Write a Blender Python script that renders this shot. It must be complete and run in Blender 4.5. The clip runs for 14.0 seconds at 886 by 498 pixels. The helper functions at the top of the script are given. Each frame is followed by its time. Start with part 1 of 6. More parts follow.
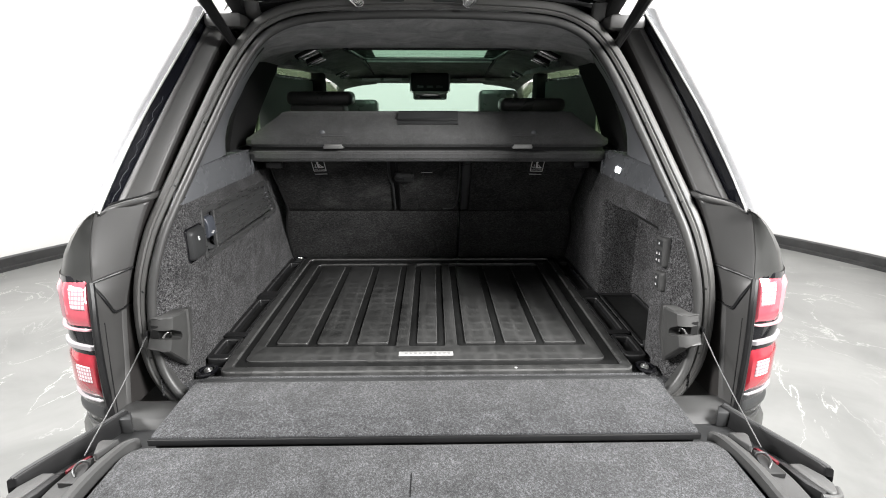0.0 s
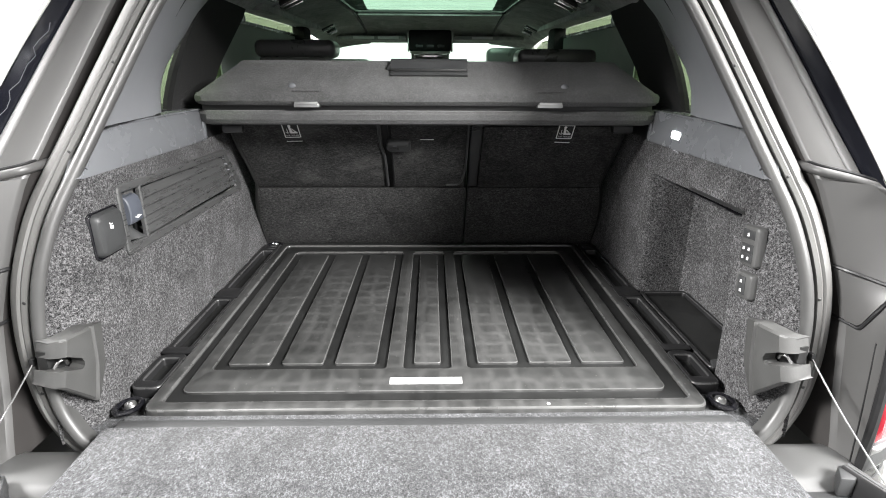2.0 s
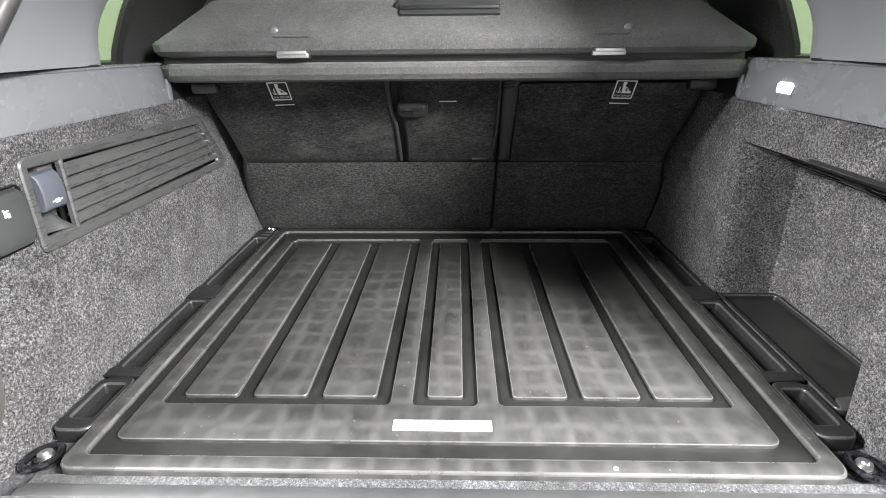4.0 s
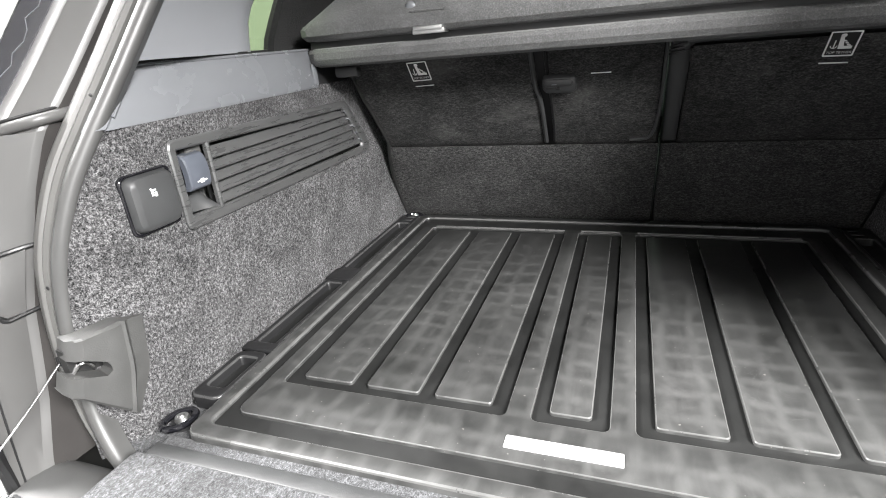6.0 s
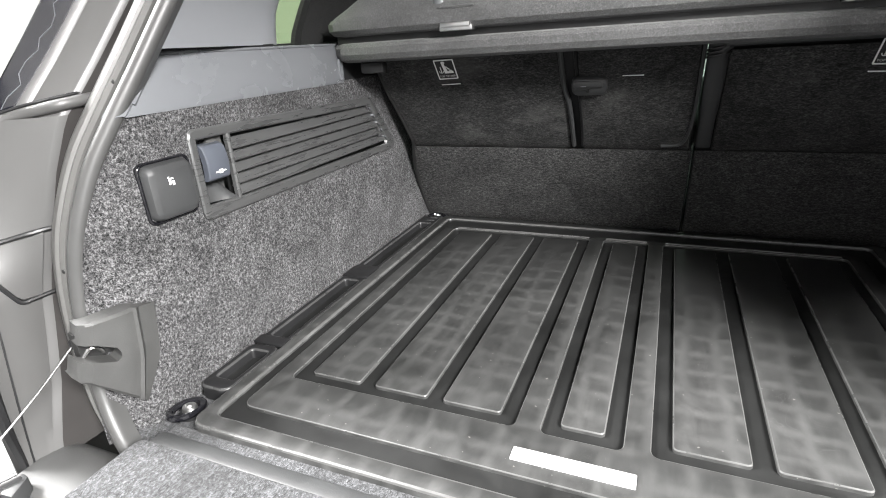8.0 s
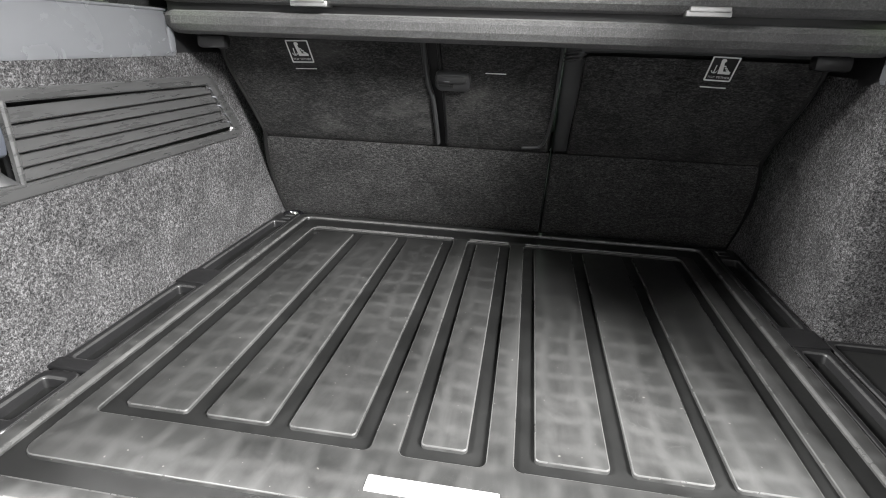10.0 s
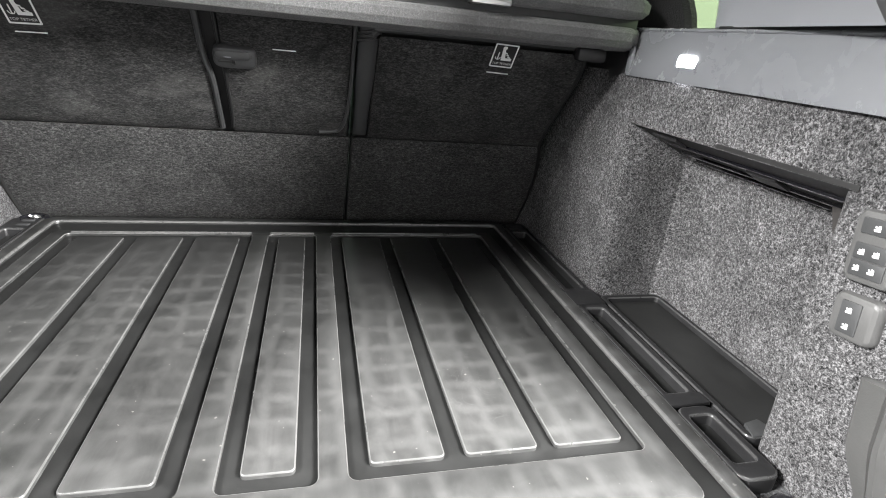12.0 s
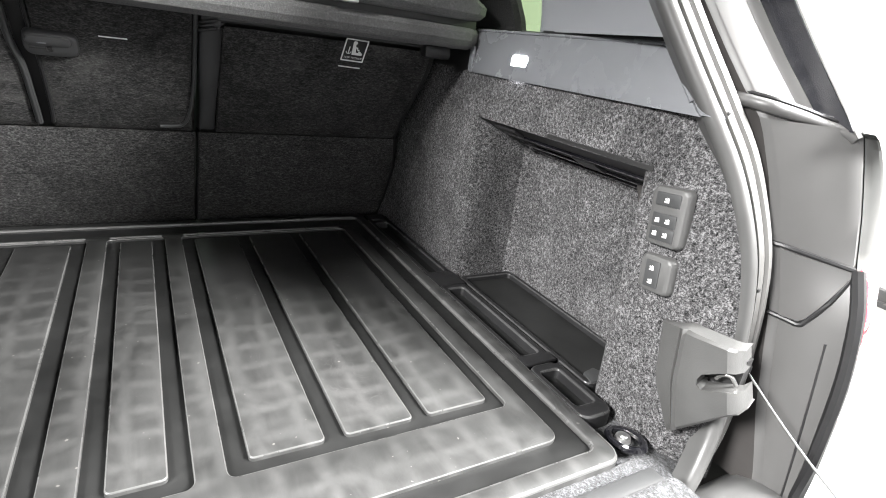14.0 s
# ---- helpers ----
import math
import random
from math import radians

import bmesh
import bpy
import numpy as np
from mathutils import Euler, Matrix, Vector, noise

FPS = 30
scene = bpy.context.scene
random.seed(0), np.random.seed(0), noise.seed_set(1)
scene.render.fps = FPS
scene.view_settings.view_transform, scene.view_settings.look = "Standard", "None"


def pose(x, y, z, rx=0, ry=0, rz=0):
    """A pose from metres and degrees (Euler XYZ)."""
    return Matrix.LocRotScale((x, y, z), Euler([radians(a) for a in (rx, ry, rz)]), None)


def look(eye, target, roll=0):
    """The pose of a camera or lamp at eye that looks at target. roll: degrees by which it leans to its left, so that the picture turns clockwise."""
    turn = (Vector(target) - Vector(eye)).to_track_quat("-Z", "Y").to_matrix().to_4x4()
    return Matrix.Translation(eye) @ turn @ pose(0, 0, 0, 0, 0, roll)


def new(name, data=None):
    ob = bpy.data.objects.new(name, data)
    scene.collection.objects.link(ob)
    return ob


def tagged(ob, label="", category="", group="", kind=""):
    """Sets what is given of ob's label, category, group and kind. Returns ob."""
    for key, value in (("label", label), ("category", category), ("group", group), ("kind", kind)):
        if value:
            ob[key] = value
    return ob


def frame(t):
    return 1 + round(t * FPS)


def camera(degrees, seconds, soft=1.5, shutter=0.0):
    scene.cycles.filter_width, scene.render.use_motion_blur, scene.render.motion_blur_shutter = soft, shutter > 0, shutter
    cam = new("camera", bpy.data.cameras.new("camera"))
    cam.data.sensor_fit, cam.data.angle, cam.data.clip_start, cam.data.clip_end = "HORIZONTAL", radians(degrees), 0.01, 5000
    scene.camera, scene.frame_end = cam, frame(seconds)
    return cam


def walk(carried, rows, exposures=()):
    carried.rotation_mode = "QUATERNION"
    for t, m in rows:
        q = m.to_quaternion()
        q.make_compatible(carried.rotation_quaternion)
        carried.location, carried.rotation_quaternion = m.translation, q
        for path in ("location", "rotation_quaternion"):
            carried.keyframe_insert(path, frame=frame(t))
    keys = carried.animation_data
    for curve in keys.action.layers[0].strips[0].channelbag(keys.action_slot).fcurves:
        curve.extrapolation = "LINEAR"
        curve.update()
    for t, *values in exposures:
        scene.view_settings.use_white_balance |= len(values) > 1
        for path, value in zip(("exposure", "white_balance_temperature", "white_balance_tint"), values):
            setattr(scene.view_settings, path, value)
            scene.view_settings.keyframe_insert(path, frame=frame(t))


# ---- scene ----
cam = camera(80.9, 14.0, soft=1.0)
PATH = [
    (0, (0.011, -1.108, 1.418), (0.052, 0.809, 0.85), 0.1),
    (0.5, (0.01, -1.037, 1.396), (0.053, 0.878, 0.82), 0.2),
    (1, (0.012, -0.94, 1.373), (0.053, 0.969, 0.777), 0.2),
    (1.5, (0.007, -0.85, 1.361), (0.049, 1.048, 0.734), 0.3),
    (2, (0.005, -0.774, 1.349), (0.049, 1.114, 0.693), 0.3),
    (2.2, (-0.001, -0.744, 1.342), (0.049, 1.142, 0.678), 0.4),
    (4.3, (0.016, -0.491, 1.278), (-0.101, 1.362, 0.534), -1.2),
    (4.5, (0.017, -0.483, 1.274), (-0.16, 1.364, 0.528), -1.8),
    (5, (0.027, -0.455, 1.261), (-0.33, 1.362, 0.506), -3.3),
    (5.5, (0.039, -0.431, 1.254), (-0.463, 1.351, 0.498), -4.3),
    (6, (0.049, -0.416, 1.25), (-0.606, 1.32, 0.502), -5.1),
    (6.5, (0.056, -0.403, 1.247), (-0.711, 1.288, 0.503), -5.6),
    (7, (0.063, -0.399, 1.246), (-0.757, 1.268, 0.506), -5.6),
    (7.2, (0.061, -0.4, 1.246), (-0.763, 1.266, 0.508), -5.4),
    (9.3, (0.056, -0.357, 1.229), (-0.42, 1.437, 0.482), 0.7),
    (9.5, (0.057, -0.348, 1.234), (-0.371, 1.453, 0.479), 1.1),
    (10, (0.054, -0.327, 1.218), (-0.217, 1.51, 0.475), 2.0),
    (10.5, (0.042, -0.308, 1.216), (-0.051, 1.543, 0.465), 2.9),
    (11, (0.034, -0.296, 1.209), (0.124, 1.553, 0.453), 3.7),
    (11.5, (0.04, -0.287, 1.21), (0.331, 1.541, 0.453), 4.7),
    (12, (0.041, -0.287, 1.21), (0.521, 1.503, 0.459), 5.7),
    (12.5, (0.039, -0.293, 1.212), (0.678, 1.449, 0.465), 6.4),
    (13, (0.033, -0.3, 1.212), (0.811, 1.389, 0.474), 7.0),
    (13.5, (0.03, -0.306, 1.213), (0.912, 1.333, 0.481), 7.5),
    (14, (0.027, -0.317, 1.215), (0.993, 1.28, 0.497), 7.7),
]
EXPOSURES = [(0, 0.47), (1, 0.95), (1.5, 1.2), (2, 1.48), (4.5, 1.9), (5, 1.9), (7, 1.7), (9.5, 1.7), (11, 2.15), (12.5, 2.3), (14, 2.1)]
walk(cam, [(t, look(eye, target, roll)) for t, eye, target, roll in PATH], EXPOSURES)

# ---------------------------------------------------------------- world and lights
world = bpy.data.worlds.new("world")
scene.world = world
world.use_nodes = True
world.node_tree.nodes["Background"].inputs[0].default_value = (0.9, 0.95, 1.0, 1)
world.node_tree.nodes["Background"].inputs[1].default_value = 0.02


def area_lamp(name, at, target, size, watts, colour=(1, 1, 1), shape="DISK", size_y=None):
    data = bpy.data.lights.new(name, "AREA")
    data.shape, data.size, data.energy, data.color = shape, size, watts, colour
    if size_y:
        data.size_y = size_y
    ob = new(name, data)
    ob.matrix_world = look(at, target)
    return ob


# the booth's wide ceiling light, and a small lamp on either side behind the tail
area_lamp("ceiling_lamp", (0.1, 1.2, 3.8), (0.1, 1.2, 0), 5.0, 420, (1.0, 0.995, 0.985))
area_lamp("side_lamp", (2.06, -1.45, 2.65), (-0.5, 0.5, 1.0), 1.15, 212, (1.0, 0.99, 0.98))
area_lamp("side_lamp", (-2.6, -0.55, 2.7), (0.5, 0.4, 1.0), 0.80, 148, (1.0, 0.99, 0.98))


# ---------------------------------------------------------------- materials
def material(name):
    m = bpy.data.materials.new(name)
    m.use_nodes = True
    nt = m.node_tree
    return m, nt, nt.nodes["Principled BSDF"]


def node(nt, kind, **values):
    n = nt.nodes.new(kind)
    for key, value in values.items():
        if key in n.inputs:
            n.inputs[key].default_value = value
    return n


def coords(nt, scale=(1, 1, 1)):
    tc = nt.nodes.new("ShaderNodeTexCoord")
    mp = nt.nodes.new("ShaderNodeMapping")
    mp.inputs["Scale"].default_value = scale
    nt.links.new(tc.outputs["Object"], mp.inputs["Vector"])
    return mp.outputs["Vector"]


def noise_tex(nt, vec, scale, detail=4.0, rough=0.6, distort=0.0):
    n = node(nt, "ShaderNodeTexNoise", Scale=scale, Detail=detail, Roughness=rough, Distortion=distort)
    nt.links.new(vec, n.inputs["Vector"])
    return n.outputs["Fac"]


def ramp(nt, fac, *stops):
    r = nt.nodes.new("ShaderNodeValToRGB")
    while len(r.color_ramp.elements) < len(stops):
        r.color_ramp.elements.new(0.5)
    for e, (p, c) in zip(r.color_ramp.elements, stops):
        e.position = p
        e.color = (c, c, c, 1) if isinstance(c, (int, float)) else (*c, 1)
    nt.links.new(fac, r.inputs["Fac"])
    return r.outputs["Color"]


def mix(nt, mode, fac, a, b):
    n = nt.nodes.new("ShaderNodeMix")
    n.data_type, n.blend_type = "RGBA", mode
    for sock, value in ((n.inputs[0], fac), (n.inputs[6], a), (n.inputs[7], b)):
        if isinstance(value, (int, float)):
            sock.default_value = value
        elif isinstance(value, tuple):
            sock.default_value = (*value, 1)
        else:
            nt.links.new(value, sock)
    return n.outputs[2]


def bump(nt, bsdf, height, strength, distance):
    b = node(nt, "ShaderNodeBump", Strength=strength, Distance=distance)
    nt.links.new(height, b.inputs["Height"])
    nt.links.new(b.outputs["Normal"], bsdf.inputs["Normal"])


def carpet(name, dark, light, tint=(1, 1, 1), speck=420.0, contrast=0.10, sheen=0.25, stretch=(1, 1, 1), patch=(0.75, 1.2), smudge=0.0):
    """Needle felt: short mixed fibres, pale ones among dark, with rubbed patches."""
    m, nt, b = material(name)
    v = coords(nt, stretch)
    fine = noise_tex(nt, v, speck, 2.0, 0.6)
    tuft = noise_tex(nt, v, speck * 0.45, 2.0, 0.6, 0.6)
    nap = noise_tex(nt, coords(nt), 11.0, 6.0, 0.7, 0.8)
    both = mix(nt, "MIX", 0.50, fine, tuft)
    c = ramp(nt, both, (0.5 - contrast, dark), (0.5, dark + (light - dark) * 0.30), (0.5 + contrast, light))
    c = mix(nt, "MULTIPLY", 1.0, c, ramp(nt, nap, (0.3, patch[0]), (0.7, patch[1])))
    if smudge:
        rubbed = ramp(nt, noise_tex(nt, coords(nt, (0.6, 1, 1)), 7.0, 5.0, 0.6, 0.5), (0.57, 0.0), (0.72, smudge))
        c = mix(nt, "MIX", rubbed, c, (0.17, 0.17, 0.165))
    c = mix(nt, "MULTIPLY", 1.0, c, tint)
    nt.links.new(c, b.inputs["Base Color"])
    b.inputs["Roughness"].default_value = 0.95
    b.inputs["Specular IOR Level"].default_value = 0.1
    b.inputs["Sheen Weight"].default_value = sheen
    b.inputs["Sheen Roughness"].default_value = 0.6
    bump(nt, b, both, 0.8, 0.003)
    return m


def plastic(name, colour, rough=0.45, grain=900.0, grain_strength=0.15, wear=0.12, spec=0.5, coat=0.0, metallic=0.0, coat_rough=0.03, stretch=(1, 1, 1)):
    m, nt, b = material(name)
    v = coords(nt)
    dust = noise_tex(nt, coords(nt, stretch), 14.0, 6.0, 0.65, 0.4)
    c = mix(nt, "MULTIPLY", 1.0, colour, ramp(nt, dust, (0.3, 1 - wear), (0.7, 1 + wear)))
    nt.links.new(c, b.inputs["Base Color"])
    spread = min(0.08, 0.02 + 0.6 * wear)
    r = ramp(nt, dust, (0.3, max(0.02, rough - spread)), (0.7, rough + spread))
    nt.links.new(r, b.inputs["Roughness"])
    b.inputs["Specular IOR Level"].default_value = spec
    b.inputs["Metallic"].default_value = metallic
    b.inputs["Coat Weight"].default_value = coat
    b.inputs["Coat Roughness"].default_value = coat_rough
    if grain_strength:
        bump(nt, b, noise_tex(nt, v, grain, 2.0, 0.5), grain_strength, 0.0006)
    return m


def scuffed_rubber(name, base, dusty):
    """Matt rubber with a pale film of dust, rubbed into a loose grid of crossing smears."""
    m, nt, b = material(name)
    v = coords(nt)
    warp = noise_tex(nt, v, 5.0, 3.0, 0.6)
    sep = nt.nodes.new("ShaderNodeSeparateXYZ")
    nt.links.new(v, sep.inputs[0])

    def lines(axis, period, jitter):
        a = node(nt, "ShaderNodeMath")
        a.operation = "MULTIPLY_ADD"
        nt.links.new(warp, a.inputs[0])
        a.inputs[1].default_value = jitter
        nt.links.new(sep.outputs[axis], a.inputs[2])
        s = node(nt, "ShaderNodeMath")
        s.operation = "MULTIPLY"
        nt.links.new(a.outputs[0], s.inputs[0])
        s.inputs[1].default_value = 2 * math.pi / period
        w = node(nt, "ShaderNodeMath")
        w.operation = "SINE"
        nt.links.new(s.outputs[0], w.inputs[0])
        return ramp(nt, w.outputs[0], (0.0, 0.0), (0.5, 0.38), (1.0, 1.0))

    grid = mix(nt, "LIGHTEN", 1.0, lines(0, 0.043, 0.05), lines(1, 0.047, 0.055))
    rubbed = ramp(nt, noise_tex(nt, coords(nt, (1, 0.7, 1)), 9.0, 4.0, 0.6, 0.6), (0.36, 0.45), (0.62, 1.0))
    blotch = ramp(nt, noise_tex(nt, v, 15.0, 6.0, 0.62, 0.5), (0.30, 0.18), (0.70, 0.88))
    smear = ramp(nt, noise_tex(nt, coords(nt, (22, 6, 22)), 2.2, 5.0, 0.7, 1.0), (0.40, 0.10), (0.72, 0.9))
    film = mix(nt, "MIX", 0.28, blotch, smear)
    film = mix(nt, "MIX", 0.28, film, mix(nt, "MULTIPLY", 1.0, grid, rubbed))
    arcs = ramp(nt, noise_tex(nt, v, 13.0, 3.0, 0.6, 2.5), (0.485, 0.0), (0.5, 1.0), (0.515, 0.0))
    film = mix(nt, "LIGHTEN", 0.40, film, mix(nt, "MULTIPLY", 1.0, arcs, ramp(nt, noise_tex(nt, v, 6.0, 2.0, 0.5), (0.45, 0.0), (0.65, 1.0))))
    # film thins towards the seats, painting in the weaker light at that end
    light_falloff = node(nt, "ShaderNodeMath")
    light_falloff.operation = "MULTIPLY_ADD"
    nt.links.new(warp, light_falloff.inputs[0])
    light_falloff.inputs[1].default_value = 0.25
    nt.links.new(sep.outputs[1], light_falloff.inputs[2])
    film = mix(nt, "MULTIPLY", 1.0, film, ramp(nt, light_falloff.outputs[0], (0.10, 1.0), (0.33, 0.78), (0.50, 0.28)))
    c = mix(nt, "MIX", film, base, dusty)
    specks = ramp(nt, noise_tex(nt, v, 160.0, 1.0, 0.4), (0.768, 0.0), (0.785, 1.0))
    c = mix(nt, "MIX", mix(nt, "MULTIPLY", 1.0, specks, (0.30, 0.30, 0.30)), c, (0.30, 0.29, 0.27))
    nt.links.new(c, b.inputs["Base Color"])
    nt.links.new(ramp(nt, film, (0.0, 0.38), (1.0, 0.62)), b.inputs["Roughness"])
    b.inputs["Specular IOR Level"].default_value = 0.45
    bump(nt, b, noise_tex(nt, v, 700.0, 2.0, 0.5), 0.08, 0.0005)
    return m


def tinted_glass(name, tint, gloss=1.0):
    m = bpy.data.materials.new(name)
    m.use_nodes = True
    nt = m.node_tree
    nt.nodes.clear()
    out = nt.nodes.new("ShaderNodeOutputMaterial")
    clear = node(nt, "ShaderNodeBsdfTransparent")
    clear.inputs[0].default_value = (*tint, 1)
    shine = nt.nodes.new("ShaderNodeBsdfGlossy")
    shine.inputs["Roughness"].default_value = 0.02
    lw = node(nt, "ShaderNodeLayerWeight", Blend=0.5)
    steep = node(nt, "ShaderNodeMath")
    steep.operation = "POWER"
    nt.links.new(lw.outputs["Facing"], steep.inputs[0])
    steep.inputs[1].default_value = 4.5
    fr = node(nt, "ShaderNodeMath")
    fr.operation = "MULTIPLY_ADD"
    nt.links.new(steep.outputs[0], fr.inputs[0])
    fr.inputs[1].default_value, fr.inputs[2].default_value = 0.85 * gloss, 0.05 * gloss
    mx = nt.nodes.new("ShaderNodeMixShader")
    nt.links.new(fr.outputs[0], mx.inputs[0])
    nt.links.new(clear.outputs[0], mx.inputs[1])
    nt.links.new(shine.outputs[0], mx.inputs[2])
    nt.links.new(mx.outputs[0], out.inputs[0])
    return m


def grid_lens(name, pale, line):
    """A pale moulded lens with a fine square grid in it."""
    m, nt, b = material(name)
    sep = nt.nodes.new("ShaderNodeSeparateXYZ")
    nt.links.new(coords(nt), sep.inputs[0])

    def stripes(value, period):
        s = node(nt, "ShaderNodeMath")
        s.operation = "MULTIPLY"
        nt.links.new(value, s.inputs[0])
        s.inputs[1].default_value = 2 * math.pi / period
        w = node(nt, "ShaderNodeMath")
        w.operation = "SINE"
        nt.links.new(s.outputs[0], w.inputs[0])
        return ramp(nt, w.outputs[0], (0.35, 0.0), (0.85, 1.0))

    side = node(nt, "ShaderNodeMath")
    side.operation = "ABSOLUTE"
    nt.links.new(sep.outputs[0], side.inputs[0])
    grid = mix(nt, "LIGHTEN", 1.0, stripes(sep.outputs[2], 0.0085), stripes(side.outputs[0], 0.0075))
    nt.links.new(mix(nt, "MIX", grid, pale, line), b.inputs["Base Color"])
    b.inputs["Roughness"].default_value = 0.2
    b.inputs["Coat Weight"].default_value = 0.6
    return m


def glowing(name, colour, strength):
    m, nt, b = material(name)
    b.inputs["Base Color"].default_value = (0.8, 0.8, 0.8, 1)
    b.inputs["Emission Color"].default_value = (*colour, 1)
    b.inputs["Emission Strength"].default_value = strength
    return m


SIDE_CARPET = carpet("side_carpet", 0.007, 0.172, (1.0, 0.99, 1.01), speck=540, contrast=0.135, sheen=0.03, patch=(0.5, 1.3))
FLOOR_CARPET = carpet("floor_carpet", 0.008, 0.124, (0.97, 0.99, 1.04), speck=620, contrast=0.17, sheen=0.10, stretch=(1, 0.7, 1), patch=(0.55, 1.4))
SEAT_CARPET = carpet("seat_carpet", 0.005, 0.074, (1.0, 0.99, 0.985), speck=560, contrast=0.19, stretch=(0.5, 1, 1), sheen=0.04, patch=(0.5, 1.6), smudge=0.28)
# paler copy of the seat carpet, for the lamplight on the lower boards
LIT_LOWER_CARPET = carpet("lit_lower_seat_carpet", 0.006, 0.108, (1.0, 0.99, 0.985), speck=560, contrast=0.17, stretch=(0.55, 1, 1), sheen=0.04, patch=(0.65, 1.25))
SHELF_FELT = carpet("shelf_felt", 0.03, 0.17, (1.0, 1.0, 1.0), speck=800, contrast=0.3, sheen=0.15, patch=(0.75, 1.2))
HEADLINER = carpet("headliner_suede", 0.26, 0.48, speck=500, contrast=0.2, sheen=0.3, patch=(0.5, 1.5))
PILLAR_FELT = carpet("pillar_felt", 0.004, 0.016, speck=500, contrast=0.2, sheen=0.05)
MAT_BASE = plastic("mat_rubber", (0.0125, 0.0127, 0.0125), 0.46, 700, 0.1, 0.30, 0.3)
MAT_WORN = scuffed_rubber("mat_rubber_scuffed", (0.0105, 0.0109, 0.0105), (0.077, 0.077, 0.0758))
BLACK_PLASTIC = plastic("black_plastic", (0.0125, 0.0125, 0.013), 0.42, spec=0.35)
GREY_PLASTIC = plastic("grey_plastic", (0.124, 0.128, 0.136), 0.27, 0, 0, 0.0)
PILLAR_GREY = plastic("pillar_grey", (0.195, 0.20, 0.212), 0.42, 0, 0, 0.0)
DARK_PLASTIC = plastic("dark_grey_plastic", (0.034, 0.0348, 0.0355), 0.5, 700, 0.2, 0.15)
MID_PLASTIC = plastic("moulded_grey_plastic", (0.062, 0.062, 0.061), 0.5, 600, 0.25, 0.12)
VENT_PLASTIC = plastic("vent_plastic", (0.054, 0.0545, 0.0545), 0.30, 800, 0.1, 0.16, 0.9, stretch=(5, 0.8, 9))
LATCH_PLASTIC = plastic("latch_plastic", (0.050, 0.050, 0.0488), 0.5, 500, 0.3, 0.15)
BLUE_PLASTIC = plastic("blue_grey_plastic", (0.062, 0.068, 0.082), 0.40, 800, 0.08, 0.05)
SEAL_RUBBER = plastic("seal_rubber", (0.055, 0.055, 0.054), 0.42, 500, 0.05, 0.08, 0.5)
# darker copy of the jamb paint, for the shade inside the gutter
SHADED_CHANNEL_PAINT = plastic("shaded_channel_paint", (0.030, 0.028, 0.027), 0.6, 0, 0, 0.15, 0.2)
STRIP_BLACK = plastic("strip_black", (0.007, 0.0075, 0.011), 0.14, 0, 0, 0.2, 0.5)
PAINT = plastic("dark_paint", (0.030, 0.0305, 0.029), 0.42, 0, 0, 0.05, 0.4, 0.35, 0.0, 0.12)
JAMB_PAINT = plastic("jamb_paint", (0.053, 0.052, 0.051), 0.5, 0, 0, 0.04, 0.5, 0.45, 0.0, 0.35)
FLANGE_PAINT = plastic("flange_paint", (0.080, 0.079, 0.076), 0.5, 0, 0, 0.05, 0.5, 0.15, 0.0, 0.4)
# gloss black skin coloured pale, painting in the white walls it mirrors
PALE_REFLECTION = plastic("pale_reflection_skin", (0.42, 0.43, 0.45), 0.16, 0, 0, 0.02, 0.6, 0.6, 0.9, 0.05)
GLOSS_BLACK = plastic("gloss_black", (0.006, 0.006, 0.0075), 0.08, 0, 0, 0.1, 0.5, 1.0)
SILL_PLASTIC = plastic("sill_plastic", (0.060, 0.060, 0.0595), 0.55, 600, 0.15, 0.12, 0.3)
CHROME = plastic("chrome", (0.75, 0.75, 0.74), 0.12, 0, 0, 0.02, 0.5, 0, 1.0)
BRUSHED = plastic("brushed_metal", (0.62, 0.62, 0.61), 0.38, 400, 0.1, 0.08, 0.5, 0, 1.0)
CABLE_STEEL = plastic("steel_cable", (0.10, 0.10, 0.10), 0.5, 900, 0.3, 0.1, 0.5, 0, 0.9)
LEATHER = plastic("black_leather", (0.060, 0.060, 0.060), 0.30, 350, 0.25, 0.1, 0.5)
WHITE_PRINT = plastic("white_print", (0.75, 0.75, 0.74), 0.6, 0, 0, 0.05)
SYMBOL_PRINT = plastic("symbol_print", (0.72, 0.72, 0.72), 0.6, 0, 0, 0.05)
TAG_BLACK = plastic("tag_black", (0.012, 0.012, 0.012), 0.5, 0, 0, 0.05)
RED_LENS = plastic("red_lens", (0.46, 0.080, 0.105), 0.12, 0, 0, 0.15, 0.6, 1.0)
DIM_RED = plastic("dim_red_lens", (0.11, 0.008, 0.014), 0.5, 0, 0, 0.05, 0.3)
DEEP_RED = plastic("deep_red_lens", (0.30, 0.018, 0.030), 0.12, 0, 0, 0.25, 0.6, 1.0)
WHITE_LENS = plastic("white_lens", (0.30, 0.285, 0.295), 0.2, 0, 0, 0.05, 0.5, 0.7)
PINK_LENS = plastic("pale_pink_lens", (0.42, 0.24, 0.26), 0.2, 0, 0, 0.05, 0.5, 0.7)
GRID_LENS = grid_lens("gridded_lens", (0.60, 0.53, 0.55), (0.40, 0.20, 0.23))
CLEAR_LENS = plastic("clear_lens", (0.50, 0.42, 0.44), 0.25, 0, 0, 0.05, 0.5, 0.3)
GREEN_GLASS = tinted_glass("green_glass", (0.105, 0.14, 0.085))
ROOF_GLASS = tinted_glass("roof_glass", (0.17, 0.28, 0.21), 0.2)
SCREEN_GLASS = tinted_glass("windscreen_glass", (0.44, 0.58, 0.50))
